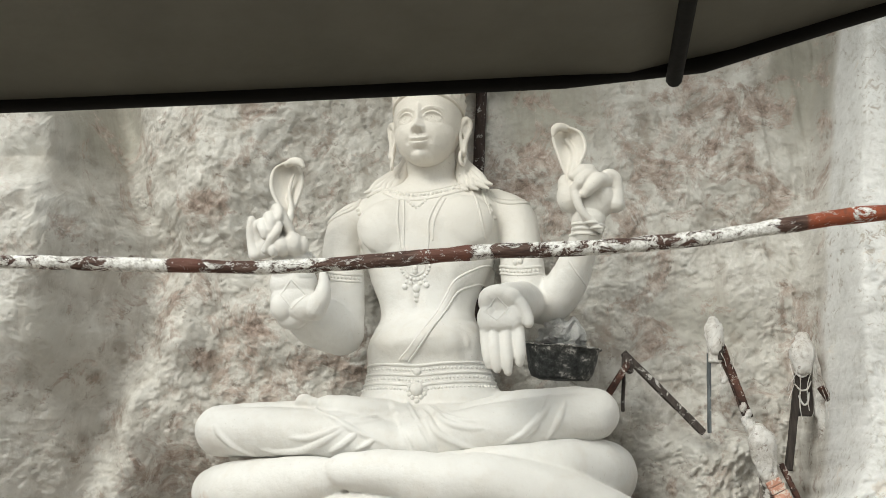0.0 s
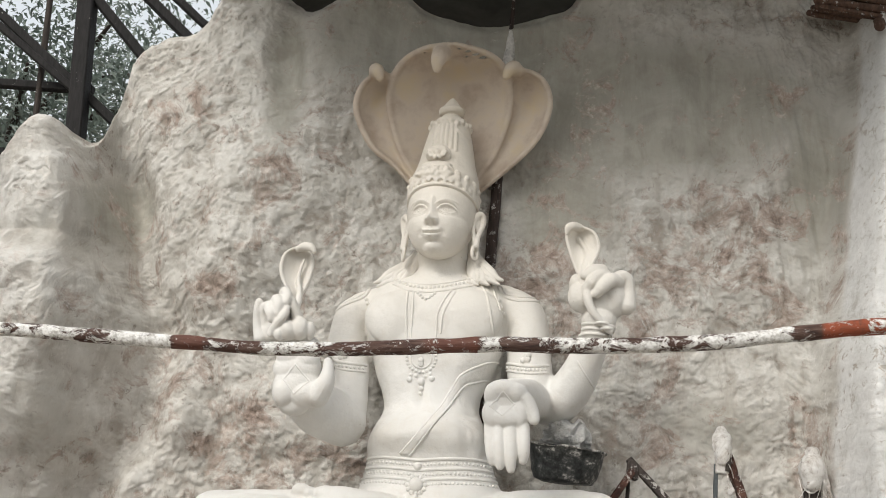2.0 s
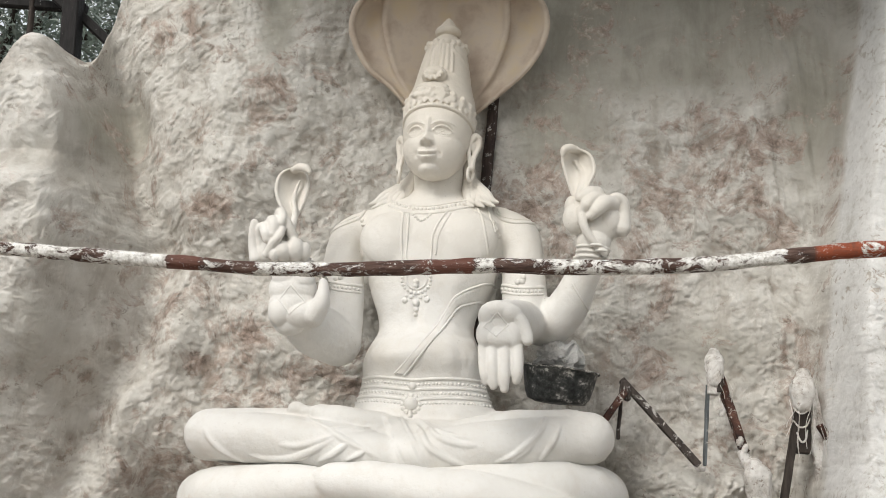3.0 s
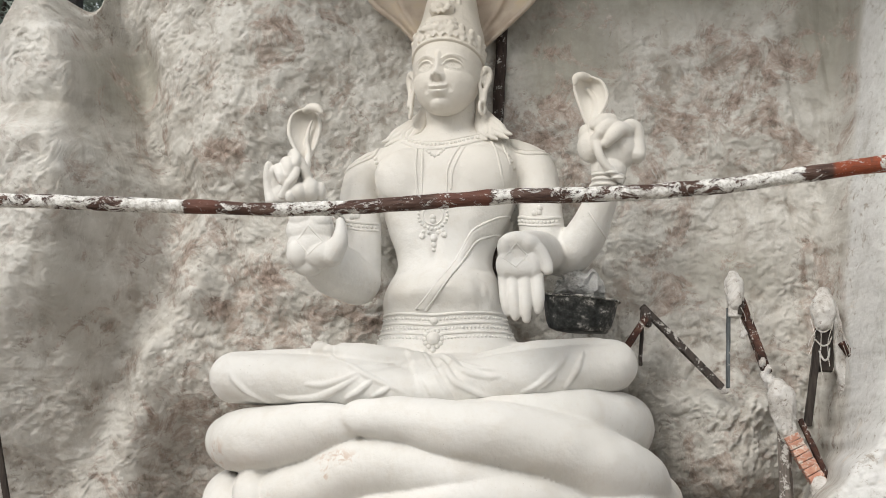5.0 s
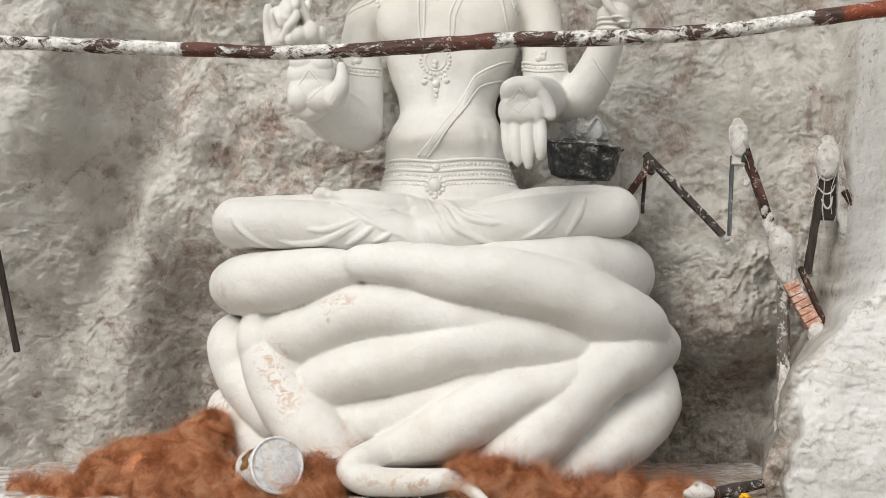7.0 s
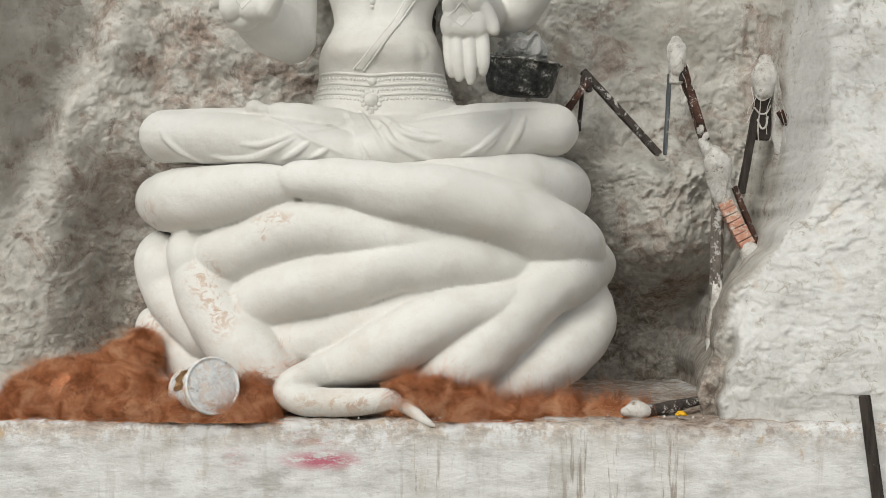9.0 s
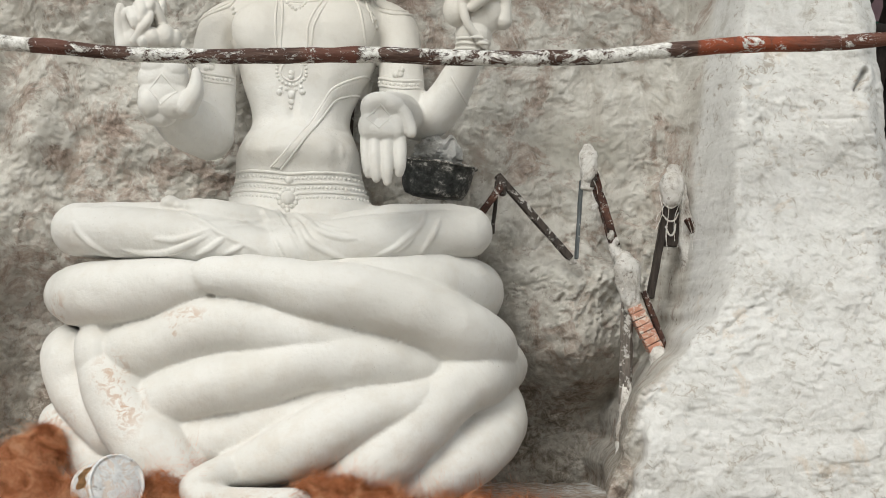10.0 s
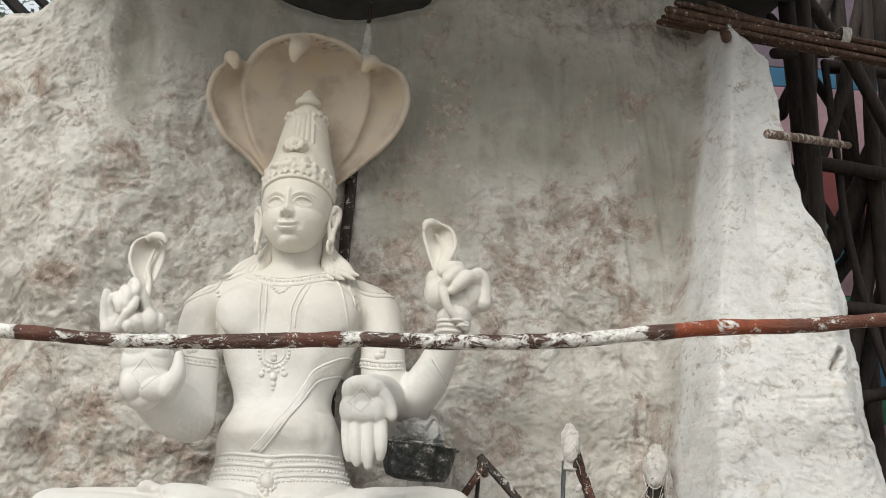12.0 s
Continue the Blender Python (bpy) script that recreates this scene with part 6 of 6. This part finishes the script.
# ---------------------------------------------------------------- pan on the lap
def mortar_pan():
    steel = Mat("black_steel_with_mortar", .5, .5)
    n = steel.noise(20, 8, .7)
    c = steel.ramp(n, (.35, (.020, .022, .022)), (.50, (.055, .058, .058)), (.58, (.13, .13, .125)), (.63, (.50, .49, .47)))
    steel.color(c).bump((n, .4, .006))
    e = new("mortar_pan")
    e.location = (.285, 6.80, 2.318)
    e.scale = (1.12, 1.12, 1.0)
    e.rotation_euler = (radians(4), radians(7), 0)
    bm = bmesh.new()
    prof = [(0, 0), (.10, .0), (.148, .012), (.165, .05), (.178, .12), (.186, .182), (.196, .186), (.198, .192), (.183, .194), (.172, .12), (.158, .05), (.14, .02), (.0, .012)]
    seg = 56
    rings = [[bm.verts.new((r * math.cos(2 * math.pi * k / seg), r * math.sin(2 * math.pi * k / seg), z)) for k in range(seg)] for r, z in prof]
    for a, b in zip(rings, rings[1:]):
        for k in range(seg):
            bm.faces.new((a[k], a[(k + 1) % seg], b[(k + 1) % seg], b[k]))
    bmesh.ops.remove_doubles(bm, verts=bm.verts, dist=.0005)
    for v in bm.verts:
        v.co.z += .012 * noise.noise(v.co * 6)
        v.co.xy *= 1 + .03 * noise.noise(v.co * 9 + Vector((3, 0, 0)))
    bowl = part("bowl", bm, steel.m, e)
    bm = bmesh.new()
    ring = [(.193 * math.cos(a), .193 * math.sin(a), .188 + .012 * noise.noise(Vector((.193 * math.cos(a), .193 * math.sin(a), .19)) * 6), .0065) for a in np.linspace(0, 2 * math.pi, 49)]
    tube(bm, ring, steps=1, seg=8)
    part("rolled_rim", bm, make_dark_wood("mortar_crusted_steel", (.10, .10, .095), .50), bowl, "mortar-crusted rolled rim")
    tagged(e, "black steel mortar pan with dried splashes on the lap", "pan")
    bag = Mat("clear_crumpled_plastic", .35)
    w = bag.noise(14, 6, .6)
    bag.color(bag.ramp(w, (.4, (.46, .455, .44)), (.6, (.66, .655, .64)))).bump((w, 1.0, .04))
    bag.b.inputs["Transmission Weight"].default_value = .35
    bm = bmesh.new()
    bmesh.ops.create_icosphere(bm, subdivisions=5, radius=1)
    for v in bm.verts:
        p = v.co.copy()
        f = 1 + .30 * noise.ridged_multi_fractal(p * 1.3 + Vector((2, 1, 5)), 1, 2.1, 4, .9, 2) - .28
        q = Vector((p.x * .135, p.y * .11, p.z * .115)) * f
        if q.z > 0 and q.x > 0:
            q.z += .05 * math.exp(-((q.x - .08) / .03) ** 2)
        v.co = q
    ob = part("plastic_bag", bm, bag.m, smooth=False)
    ob.location = (.30, 6.80, 2.55)
    tagged(ob, "crumpled clear plastic bag heaped in the pan", "bag")


mortar_pan()


# ---------------------------------------------------------------- on the ledge
def paint_bucket():
    tin = Mat("paint_smeared_white_tin", .45)
    n = tin.noise(18, 8, .7)
    c = tin.ramp(n, (.4, (.60, .61, .62)), (.55, (.74, .75, .76)), (.68, (.80, .80, .79)))
    c = tin.mix(tin.ramp(tin.noise(11, 7, .7), (.60, 0.0), (.64, .7)), c, (.24, .23, .22))
    rusty = tin.times(tin.ramp(tin.noise(16, 8, .75, dist=.5), (.50, 0.0), (.56, .9)), tin.ramp(tin.span(tin.along(2), -.1, .12), (.0, 1.0), (.85, .8), (1.0, .25)))
    c = tin.mix(rusty, c, tin.ramp(n, (.4, (.42, .20, .06)), (.6, (.60, .36, .16))))
    tin.color(c).bump((n, .5, .008))
    lab = make_plain("ochre_label", (.66, .44, .22), .5, scale=22, vary=.35)
    e = new("paint_bucket")
    e.matrix_world = Matrix.Translation((-1.285, 5.975, .798)) @ pose(0, 0, 0, 78, 8, 34) @ Matrix.Diagonal((1.16, 1.16, 1.16, 1))
    bm = bmesh.new()
    loft(bm, [(-.10, 0, 0, .100, .100), (-.095, 0, 0, .106, .106), (.0, 0, 0, .108, .108), (.085, 0, 0, .112, .112), (.10, 0, 0, .112, .112)], seg=40, power=2)
    body = part("body", bm, tin.m, e)
    bm = bmesh.new()
    loft(bm, [(.098, 0, 0, .117, .117), (.103, 0, 0, .120, .120), (.113, 0, 0, .120, .120), (.117, 0, 0, .114, .114), (.113, 0, 0, .105, .105), (.115, 0, 0, .09, .09)], seg=40, power=2)
    part("lid", bm, tin.m, e, "smeared white lid")
    bm = bmesh.new()
    seg, prev = 16, None
    for k in range(seg + 1):
        a = 2.5 + .8 * k / seg
        pr = [bm.verts.new((.1115 * math.cos(a), .1115 * math.sin(a), z)) for z in (-.02 + .010 * math.sin(k * .8), .060 + .012 * math.sin(k * .6))]
        if prev:
            bm.faces.new((prev[0], pr[0], pr[1], prev[1]))
        prev = pr
    bmesh.ops.solidify(bm, geom=bm.faces[:], thickness=.001)
    part("wrapper", bm, lab, body, "torn orange paper label")
    return tagged(e, "white paint bucket lying on its side, smeared lid", "bucket")


paint_bucket()


M_FIBRE_CORE = make_plain("matted_fibre_core", (0.42, 0.165, 0.08), 0.95, scale=9, vary=0.75, bump=0.9)


def fibre_heap(places, strands, seed, label):
    """A matted heap: soft lumps under a thatch of loose fibres."""
    rnd = random.Random(seed)
    bm = bmesh.new()
    spots = []
    for x, y, z, rx, ry, rz in places:
        spots.append((x, y, z, rx, ry, rz))
        b = bmesh.new()
        bmesh.ops.create_icosphere(b, subdivisions=4, radius=1)
        for v in b.verts:
            p = Vector((v.co.x * rx, v.co.y * ry, v.co.z * rz)) + Vector((x, y, z))
            f = min(1.10, max(.72, .92 + .42 * noise.fractal(p * 7, .8, 2.1, 4)))
            v.co = Vector((v.co.x * rx * f + x, v.co.y * ry * f + y, max(.655, v.co.z * rz * f + z)))
        joined(bm, b)
    bm = fused(bm, .010, 3)
    for v in bm.verts:
        v.co -= v.normal * (.012 + .022 * noise.noise(v.co * 13))
    for f in bm.faces:
        f.material_index = 1
    # locks of a dozen fibres that run together, some standing off the heap
    for _ in range(strands // 11):
        x, y, z, rx, ry, rz = rnd.choice(spots)
        a, h = rnd.uniform(0, 2 * math.pi), rnd.uniform(-.1, 1)
        flat = math.sqrt(max(0, 1 - h * h))
        n = Vector((math.cos(a) * flat, math.sin(a) * flat, h))
        p = Vector((x + n.x * rx, y + n.y * ry, z + n.z * rz))
        flow = noise.noise_vector(p * 5 + Vector((seed, 0, 0))) * 1.2 + Vector((rnd.gauss(.25, .35), rnd.gauss(0, .3), rnd.gauss(0, .2)))
        side = flow - n * flow.dot(n)
        side.normalize()
        turn = n.cross(side)
        ln = rnd.uniform(.06, .17) * min(1.0, rx / .12)
        curl, high, wave = rnd.uniform(-2.6, 2.6), (.001 + .016 * rnd.random() ** 3) * min(1.0, rz / .08), rnd.uniform(0, 6)
        for _ in range(12):
            o = turn * rnd.gauss(0, .016) + n * rnd.gauss(-.002, .005) + side * rnd.gauss(0, .03)
            cu, w = curl + rnd.gauss(0, .9), rnd.uniform(.0005, .0010)
            pts = [p + o + side * (ln * (t - .5)) + turn * (cu * ln * (t - .5) ** 2 * 1.5) + n * (high * math.sin(t * math.pi) - .026 * (2 * t - 1) ** 2 + .005 * math.sin(t * 7 + wave)) + turn * (.012 * math.sin(t * 9 + wave + cu)) for t in (0, .2, .4, .6, .8, 1)]
            up = turn * w
            vs = []
            for q in pts:
                q.z = max(q.z, .657)
                vs.append((bm.verts.new(q - up), bm.verts.new(q + up)))
            for c0, c1 in zip(vs, vs[1:]):
                bm.faces.new((c0[0], c1[0], c1[1], c0[1]))
    ob = part("fibre_heap", bm, (M_FIBRE, M_FIBRE_CORE))
    centred(ob, (places[0][0], places[0][1], .655))
    return tagged(ob, label, "fibre", group="coconut fibre heaps", kind="stuff")


fibre_heap([(-2.16, 6.16, .72, .14, .15, .13), (-1.98, 6.22, .74, .20, .20, .18), (-1.88, 6.28, .75, .20, .20, .18), (-1.76, 6.36, .82, .14, .15, .18), (-1.68, 6.42, .90, .10, .12, .15), (-2.07, 6.18, .76, .10, .14, .14), (-1.70, 6.16, .74, .18, .14, .14), (-1.52, 6.16, .70, .12, .10, .09), (-1.88, 6.03, .67, .24, .11, .085), (-2.30, 6.02, .655, .24, .10, .022),
            (-1.66, 5.98, .67, .22, .09, .075), (-1.42, 5.955, .67, .16, .08, .065), (-1.22, 5.935, .67, .16, .065, .05), (-1.04, 5.94, .665, .14, .065, .045), (-2.5, 6.2, .655, .2, .15, .018)], 42000, 1, "large matted heap of red-brown coconut fibre on the ledge")
fibre_heap([(-1.12, 6.10, .70, .11, .08, .10), (-1.02, 6.11, .75, .12, .08, .12), (-.92, 6.14, .80, .11, .05, .075), (-.98, 6.03, .69, .06, .05, .05)], 12000, 2, "tuft of red-brown coconut fibre between bucket and coil")
fibre_heap([(-.30, 6.02, .74, .11, .08, .09), (-.17, 6.04, .75, .14, .10, .09), (-.02, 6.06, .72, .13, .10, .065), (-.335, 6.0, .74, .045, .05, .050), (.08, 6.08, .68, .14, .10, .035), (-.02, 5.97, .665, .12, .05, .03)], 13000, 3, "tuft of red-brown coconut fibre by the serpent tail")
fibre_heap([(.26, 6.08, .672, .13, .08, .024), (.42, 6.14, .675, .15, .10, .034), (.60, 6.18, .664, .20, .09, .022), (.2, 6.00, .660, .16, .06, .014), (.76, 6.14, .660, .16, .06, .013)], 8000, 4, "thin strewn coconut fibre at the foot of the coils")


def broken_stick():
    e = new("broken_stick")
    e.location = (.95, 6.15, .66)
    off = Matrix.Translation((-.95, -6.15, -.66))
    bm = bmesh.new()
    tube(bm, [(.84, 6.07, .685, .030), (1.0, 6.14, .695, .034), (1.12, 6.19, .715, .026), (1.24, 6.24, .735, .012)], steps=6, seg=10, wobble=.3)
    bm.transform(off)
    part("stick", bm, M_OLDBAR, e)
    bm = bmesh.new()
    tube(bm, [(.77, 6.05, .685, .026), (.82, 6.06, .695, .040), (.87, 6.08, .69, .030), (.92, 6.10, .68, .014)], steps=5, seg=12, wobble=.6)
    bm.transform(off)
    part("plaster_lump", bm, M_STEM, e, "chalky plaster lump")
    tagged(e, "broken stick tipped with plaster lying on the ledge", "stick")


broken_stick()
bm = bmesh.new()
for k in range(40):
    a, h = k * 2.4, (k % 8) / 8
    ball(bm, .022 * math.cos(a) * (1 - h * .7), .022 * math.sin(a) * (1 - h * .7), .012 + .018 * h, .009, .009, .006, sub=6)
flower = part("marigold", bm, make_plain("yellow_petals", (.75, .42, .02), .7, scale=60))
flower.location = (1.03, 6.0, .665)
tagged(flower, "small yellow marigold head lying on the ledge", "flower")


def crumbs():
    rnd = random.Random(5)
    bm = bmesh.new()
    for _ in range(200):
        x, y = rnd.uniform(-1.6, 1.4), rnd.uniform(5.9, 6.4)
        s = .002 + .006 * rnd.random() ** 3
        got = bmesh.ops.create_icosphere(bm, subdivisions=1, radius=s, matrix=Matrix.Translation((x, y, .668 + s * .3)) @ pose(0, 0, 0, rnd.uniform(0, 90), rnd.uniform(0, 90), 0))
        for v in got["verts"]:
            v.co += Vector((rnd.uniform(-1, 1), rnd.uniform(-1, 1), rnd.uniform(-1, 1))) * s * .35
    return tagged(part("plaster_crumbs", bm, M_STEM, smooth=False), "scattered pale plaster crumbs on the ledge", "crumbs", kind="stuff")


crumbs()

# stakes in front of and beside the bank
bm = bmesh.new()
beam(bm, (1.93, 5.72, 0), (1.848, 5.80, .80), .045, .045)
stake = centred(part("stake", bm, M_DARKWOOD, smooth=False), (1.93, 5.72, 0))
tagged(stake, "black squared stake leaning against the whitewashed bank", "stake")
bm = bmesh.new()
beam(bm, (-2.80, 6.50, 1.36), (-2.92, 6.46, 1.95), .045, .035)
stake = centred(part("stake", bm, M_DARKWOOD, smooth=False), (-2.80, 6.50, 1.36))
tagged(stake, "short black bar set into the cave wall", "stake")


# ---------------------------------------------------------------- timber frame beyond the cave wall
M_FAR = make_dark_wood("wet_black_timber", (0.013, 0.012, 0.012))


def timber(name, a, b, w, label, group="roof timbers"):
    bm = bmesh.new()
    beam(bm, a, b, w, w * .9, .01)
    ob = part(name, bm, M_FAR, smooth=False)
    centred(ob, a)
    return tagged(ob, label, "timber", group=group)


timber("post", (-3.42, 9.0, 0), (-3.70, 9.0, 7.4), .15, "wet black timber post standing behind the wall")
for a, b, w in (((-5.6, 8.9, 7.45), (-3.30, 9.1, 5.40), .085), ((-5.6, 8.92, 7.25), (-3.6, 9.0, 5.62), .07), ((-4.3, 8.9, 7.36), (-3.0, 9.1, 5.84), .09), ((-4.0, 8.85, 7.36), (-2.5, 9.1, 5.92), .09), ((-3.75, 8.85, 7.30), (-2.3, 9.1, 5.99), .07), ((-5.4, 9.3, 5.95), (-3.6, 9.2, 5.78), .08)):
    timber("rafter", a, b, w, "slanting wet black timber of the roof frame")
timber("tie_beam", (-6.0, 9.1, 7.42), (-1.8, 9.1, 7.36), .12, "wet black timber beam over the posts")
round_timber("bamboo", (-4.05, 9.2, 0), (-4.10, 9.2, 7.4), .028, M_DARKWOOD, "thin upright bamboo behind the wall", "pole", bend=.04)


def fence():
    e = new("paling_fence")
    e.location = (-5.0, 10.5, 0)
    for k in range(26):
        bm = bmesh.new()
        x = -1.6 + k * .125
        box(bm, x, -.02, 0, x + .07, .02, 5.75 + .1 * ((k * 7) % 5) / 5, bevel=.004)
        part("paling", bm, M_FAR, e, smooth=False)
    for z in (4.0, 5.4):
        bm = bmesh.new()
        box(bm, -1.7, .021, z, 1.7, .06, z + .08, bevel=.004)
        part("rail", bm, M_FAR, e, smooth=False)
    return tagged(e, "tall dark paling fence beyond the cave", "fence")


fence()


# ---------------------------------------------------------------- trees beyond
def leafy_tree(x, y, h, crown_r, leaves, seed):
    rnd = random.Random(seed)
    bark = M_DARKWOOD
    e = new("tree")
    e.location = (x, y, 0)
    bm = bmesh.new()
    tube(bm, [(0, 0, 0, .30), (.1, 0, h * .3, .24), (-.05, .1, h * .55, .18), (.1, 0, h * .8, .09)], steps=6, seg=14, wobble=.1)
    tips = []
    for k in range(14):
        a, z = rnd.uniform(0, 2 * math.pi), h * rnd.uniform(.40, .8)
        r = crown_r * rnd.uniform(.6, 1.0)
        tip = Vector((math.cos(a) * r, math.sin(a) * r, z + rnd.uniform(.2, 1.6)))
        mid = Vector((math.cos(a) * r * .5, math.sin(a) * r * .5, z + .5))
        tube(bm, [(0, 0, z, .09), (*mid, .06), (*tip, .02)], steps=5, seg=8)
        tips += [tip, (tip + mid) / 2, mid]
    part("trunk", bm, bark, e)
    leaf = Mat("hazed_green_leaf", .55)
    n = leaf.noise(1.3, 3)
    # green paled towards grey, with the haze of distance put into the colour
    leaf.color(leaf.ramp(n, (.35, (.075, .105, .085)), (.65, (.18, .22, .18))))
    leaf.b.inputs["Transmission Weight"].default_value = .15
    verts, faces = [], []
    for _ in range(leaves):
        c = rnd.choice(tips)
        p = c + Vector((rnd.gauss(0, .55), rnd.gauss(0, .55), rnd.gauss(0, .45)))
        s = rnd.uniform(.035, .075)
        u = Vector((rnd.gauss(0, 1), rnd.gauss(0, 1), rnd.gauss(0, .6))).normalized()
        v = u.orthogonal().normalized() * .34
        i = len(verts)
        verts += [p - u * s, p + v * s - u * s * .1, p + u * s + Vector((0, 0, -.03)), p - v * s - u * s * .1]
        faces.append((i, i + 1, i + 2, i + 3))
    me = bpy.data.meshes.new("crown")
    me.from_pydata(verts, [], faces)
    me.materials.append(leaf.m)
    ob = new("crown", me)
    ob.parent = e
    return tagged(e, "leafy dark green tree beyond the yard", "tree", group="trees beyond")


leafy_tree(-6.6, 14.0, 9.5, 3.2, 22000, 1)
leafy_tree(-3.6, 16.5, 11.0, 3.4, 20000, 2)
leafy_tree(-9.5, 17.0, 11.0, 3.4, 18000, 3)
leafy_tree(-5.2, 20.0, 12.0, 3.6, 20000, 4)


# ---------------------------------------------------------------- scaffold and painted wall on the right
M_BARK = make_dark_wood("wet_brown_bark", (0.022, 0.016, 0.014), .70)
M_BAMBOO = make_dark_wood("wet_brown_bamboo", (0.085, 0.050, 0.036), .59)


def bamboo_platform():
    e = new("bamboo_platform")
    e.location = (2.6, 7.0, 5.3)
    off = Matrix.Translation((-2.6, -7.0, -5.3))
    rnd = random.Random(8)
    for k in range(22):
        dx = rnd.uniform(-.05, .12)
        y = 6.84 + .036 * (k % 8)
        z = .050 * (k // 8) + .016 * (k % 8) - .03
        bm = bmesh.new()
        tube(bm, [(1.86 + dx * 1.5 + .006 * k, y, 5.295 + z + rnd.uniform(-.02, .02), .014 + .006 * (k % 3)), (2.6, y + .02, 5.185 + z, .016 + .006 * (k % 3)), (4.2, y + .04, 4.96 + z + rnd.uniform(-.03, .03), .020)], steps=10, seg=10, wobble=.15, seed=k)
        bm.transform(off)
        part("bamboo", bm, M_BAMBOO, e)
    bm = bmesh.new()
    tube(bm, [(2.20, 6.80, 5.12, .035), (2.23, 6.9, 5.21, .035), (2.30, 7.2, 5.36, .035)], steps=5, seg=10, wobble=.2)
    bm.transform(off)
    part("bearer", bm, M_BAMBOO, e, "short round bearer")
    bm = bmesh.new()
    for k in range(5):
        a = [(2.98 + .012 * k + .01 * math.sin(q), 6.95 + .14 * math.cos(q), 5.21 + .08 * math.sin(q), .006) for q in np.linspace(0, 2 * math.pi, 15)]
        tube(bm, a, steps=1, seg=5)
    bm.transform(off)
    part("lashing", bm, M_WRAP, e, "pale rope lashing")
    return tagged(e, "platform of wet brown bamboo poles lashed together", "platform")


bamboo_platform()
round_timber("stub_pole", (2.286, 6.42, 4.312), (3.21, 7.42, 4.69), .027, make_dark_wood("paint_flecked_bamboo", (0.14, 0.085, 0.055), .52), "short cut bamboo pole flecked with pale paint", bend=.01)
for a, b, r, bend in (((3.22, 8.4, 0), (3.34, 8.5, 7.0), .06, .10), ((3.50, 8.2, 0), (3.72, 8.5, 7.0), .065, .03), ((3.05, 7.6, 0), (3.02, 7.5, 6.2), .055, -.04), ((3.30, 8.0, 3.2), (4.15, 8.4, 6.2), .07, .05), ((3.25, 8.2, 2.7), (4.30, 8.6, 5.0), .08, .03),
                       ((3.1, 8.3, 5.3), (3.7, 8.4, 6.6), .05, .02), ((3.2, 7.9, 4.75), (4.6, 8.0, 4.60), .05, .0), ((3.1, 7.9, 3.70), (4.6, 8.0, 3.62), .05, .0), ((2.98, 7.56, 2.28), (4.6, 7.9, 2.26), .035, .0), ((3.42, 8.1, 5.62), (4.6, 8.2, 5.60), .05, 0), ((3.95, 8.4, 0), (4.05, 8.5, 7), .07, .05),
                       ((2.86, 7.9, 4.1), (3.75, 8.1, 6.3), .045, .12), ((3.0, 8.1, 6.0), (3.8, 8.2, 4.4), .035, .08), ((2.9, 8.0, 3.2), (3.55, 8.3, 4.5), .04, -.08), ((3.12, 7.8, 5.0), (3.10, 7.9, 6.8), .03, .10), ((3.62, 7.9, 3.0), (3.35, 8.0, 5.6), .03, -.10), ((2.9, 7.8, 5.55), (4.6, 8.0, 5.75), .04, .03),
                       ((3.02, 8.0, 2.0), (3.12, 8.1, 7.0), .07, .08), ((3.35, 8.2, 4.2), (3.95, 8.3, 5.4), .085, .06), ((3.0, 8.3, 3.4), (3.9, 8.4, 4.6), .06, -.05), ((3.15, 7.7, 5.9), (3.75, 7.9, 5.0), .05, .04), ((3.68, 8.0, 2.4), (3.78, 8.1, 6.8), .055, -.06), ((2.95, 8.1, 4.9), (3.5, 8.2, 4.2), .035, .05), ((3.05, 7.9, 3.0), (4.2, 8.1, 3.25), .045, .02)):
    round_timber("scaffold_pole", a, b, r, M_BARK, "wet dark bark-covered scaffold pole", group="dark scaffold poles", bend=bend, seed=a[0] * 9 + a[2])


def painted_wall():
    e = new("painted_wall")
    e.location = (5.0, 10.4, 0)
    tagged(e, "distant wall painted in pink, blue and green bands", "wall", kind="structure")
    cols = {"pink": (.20, .125, .145), "blue": (.02, .085, .15), "green": (.02, .10, .06), "red": (.11, .026, .025), "violet": (.10, .075, .10)}
    mats = {k: make_plain("faded_" + k + "_paint", v, .7, scale=5, vary=.25) for k, v in cols.items()}
    bands = [(0, 1.6, "violet"), (1.6, 3.3, "pink"), (3.3, 3.55, "green"), (3.55, 4.15, "blue"), (4.15, 4.45, "green"), (4.45, 4.75, "pink"), (4.75, 4.95, "blue"), (4.95, 5.2, "green"), (5.2, 5.7, "red"), (5.7, 6.5, "pink"), (6.5, 6.7, "blue"), (6.7, 8.0, "violet")]
    for z0, z1, c in bands:
        bm = bmesh.new()
        box(bm, -2.3, -.1, z0, 5, .1, z1 - .004, bevel=.01)
        part("band", bm, mats[c], e, smooth=False)
    return e


painted_wall()
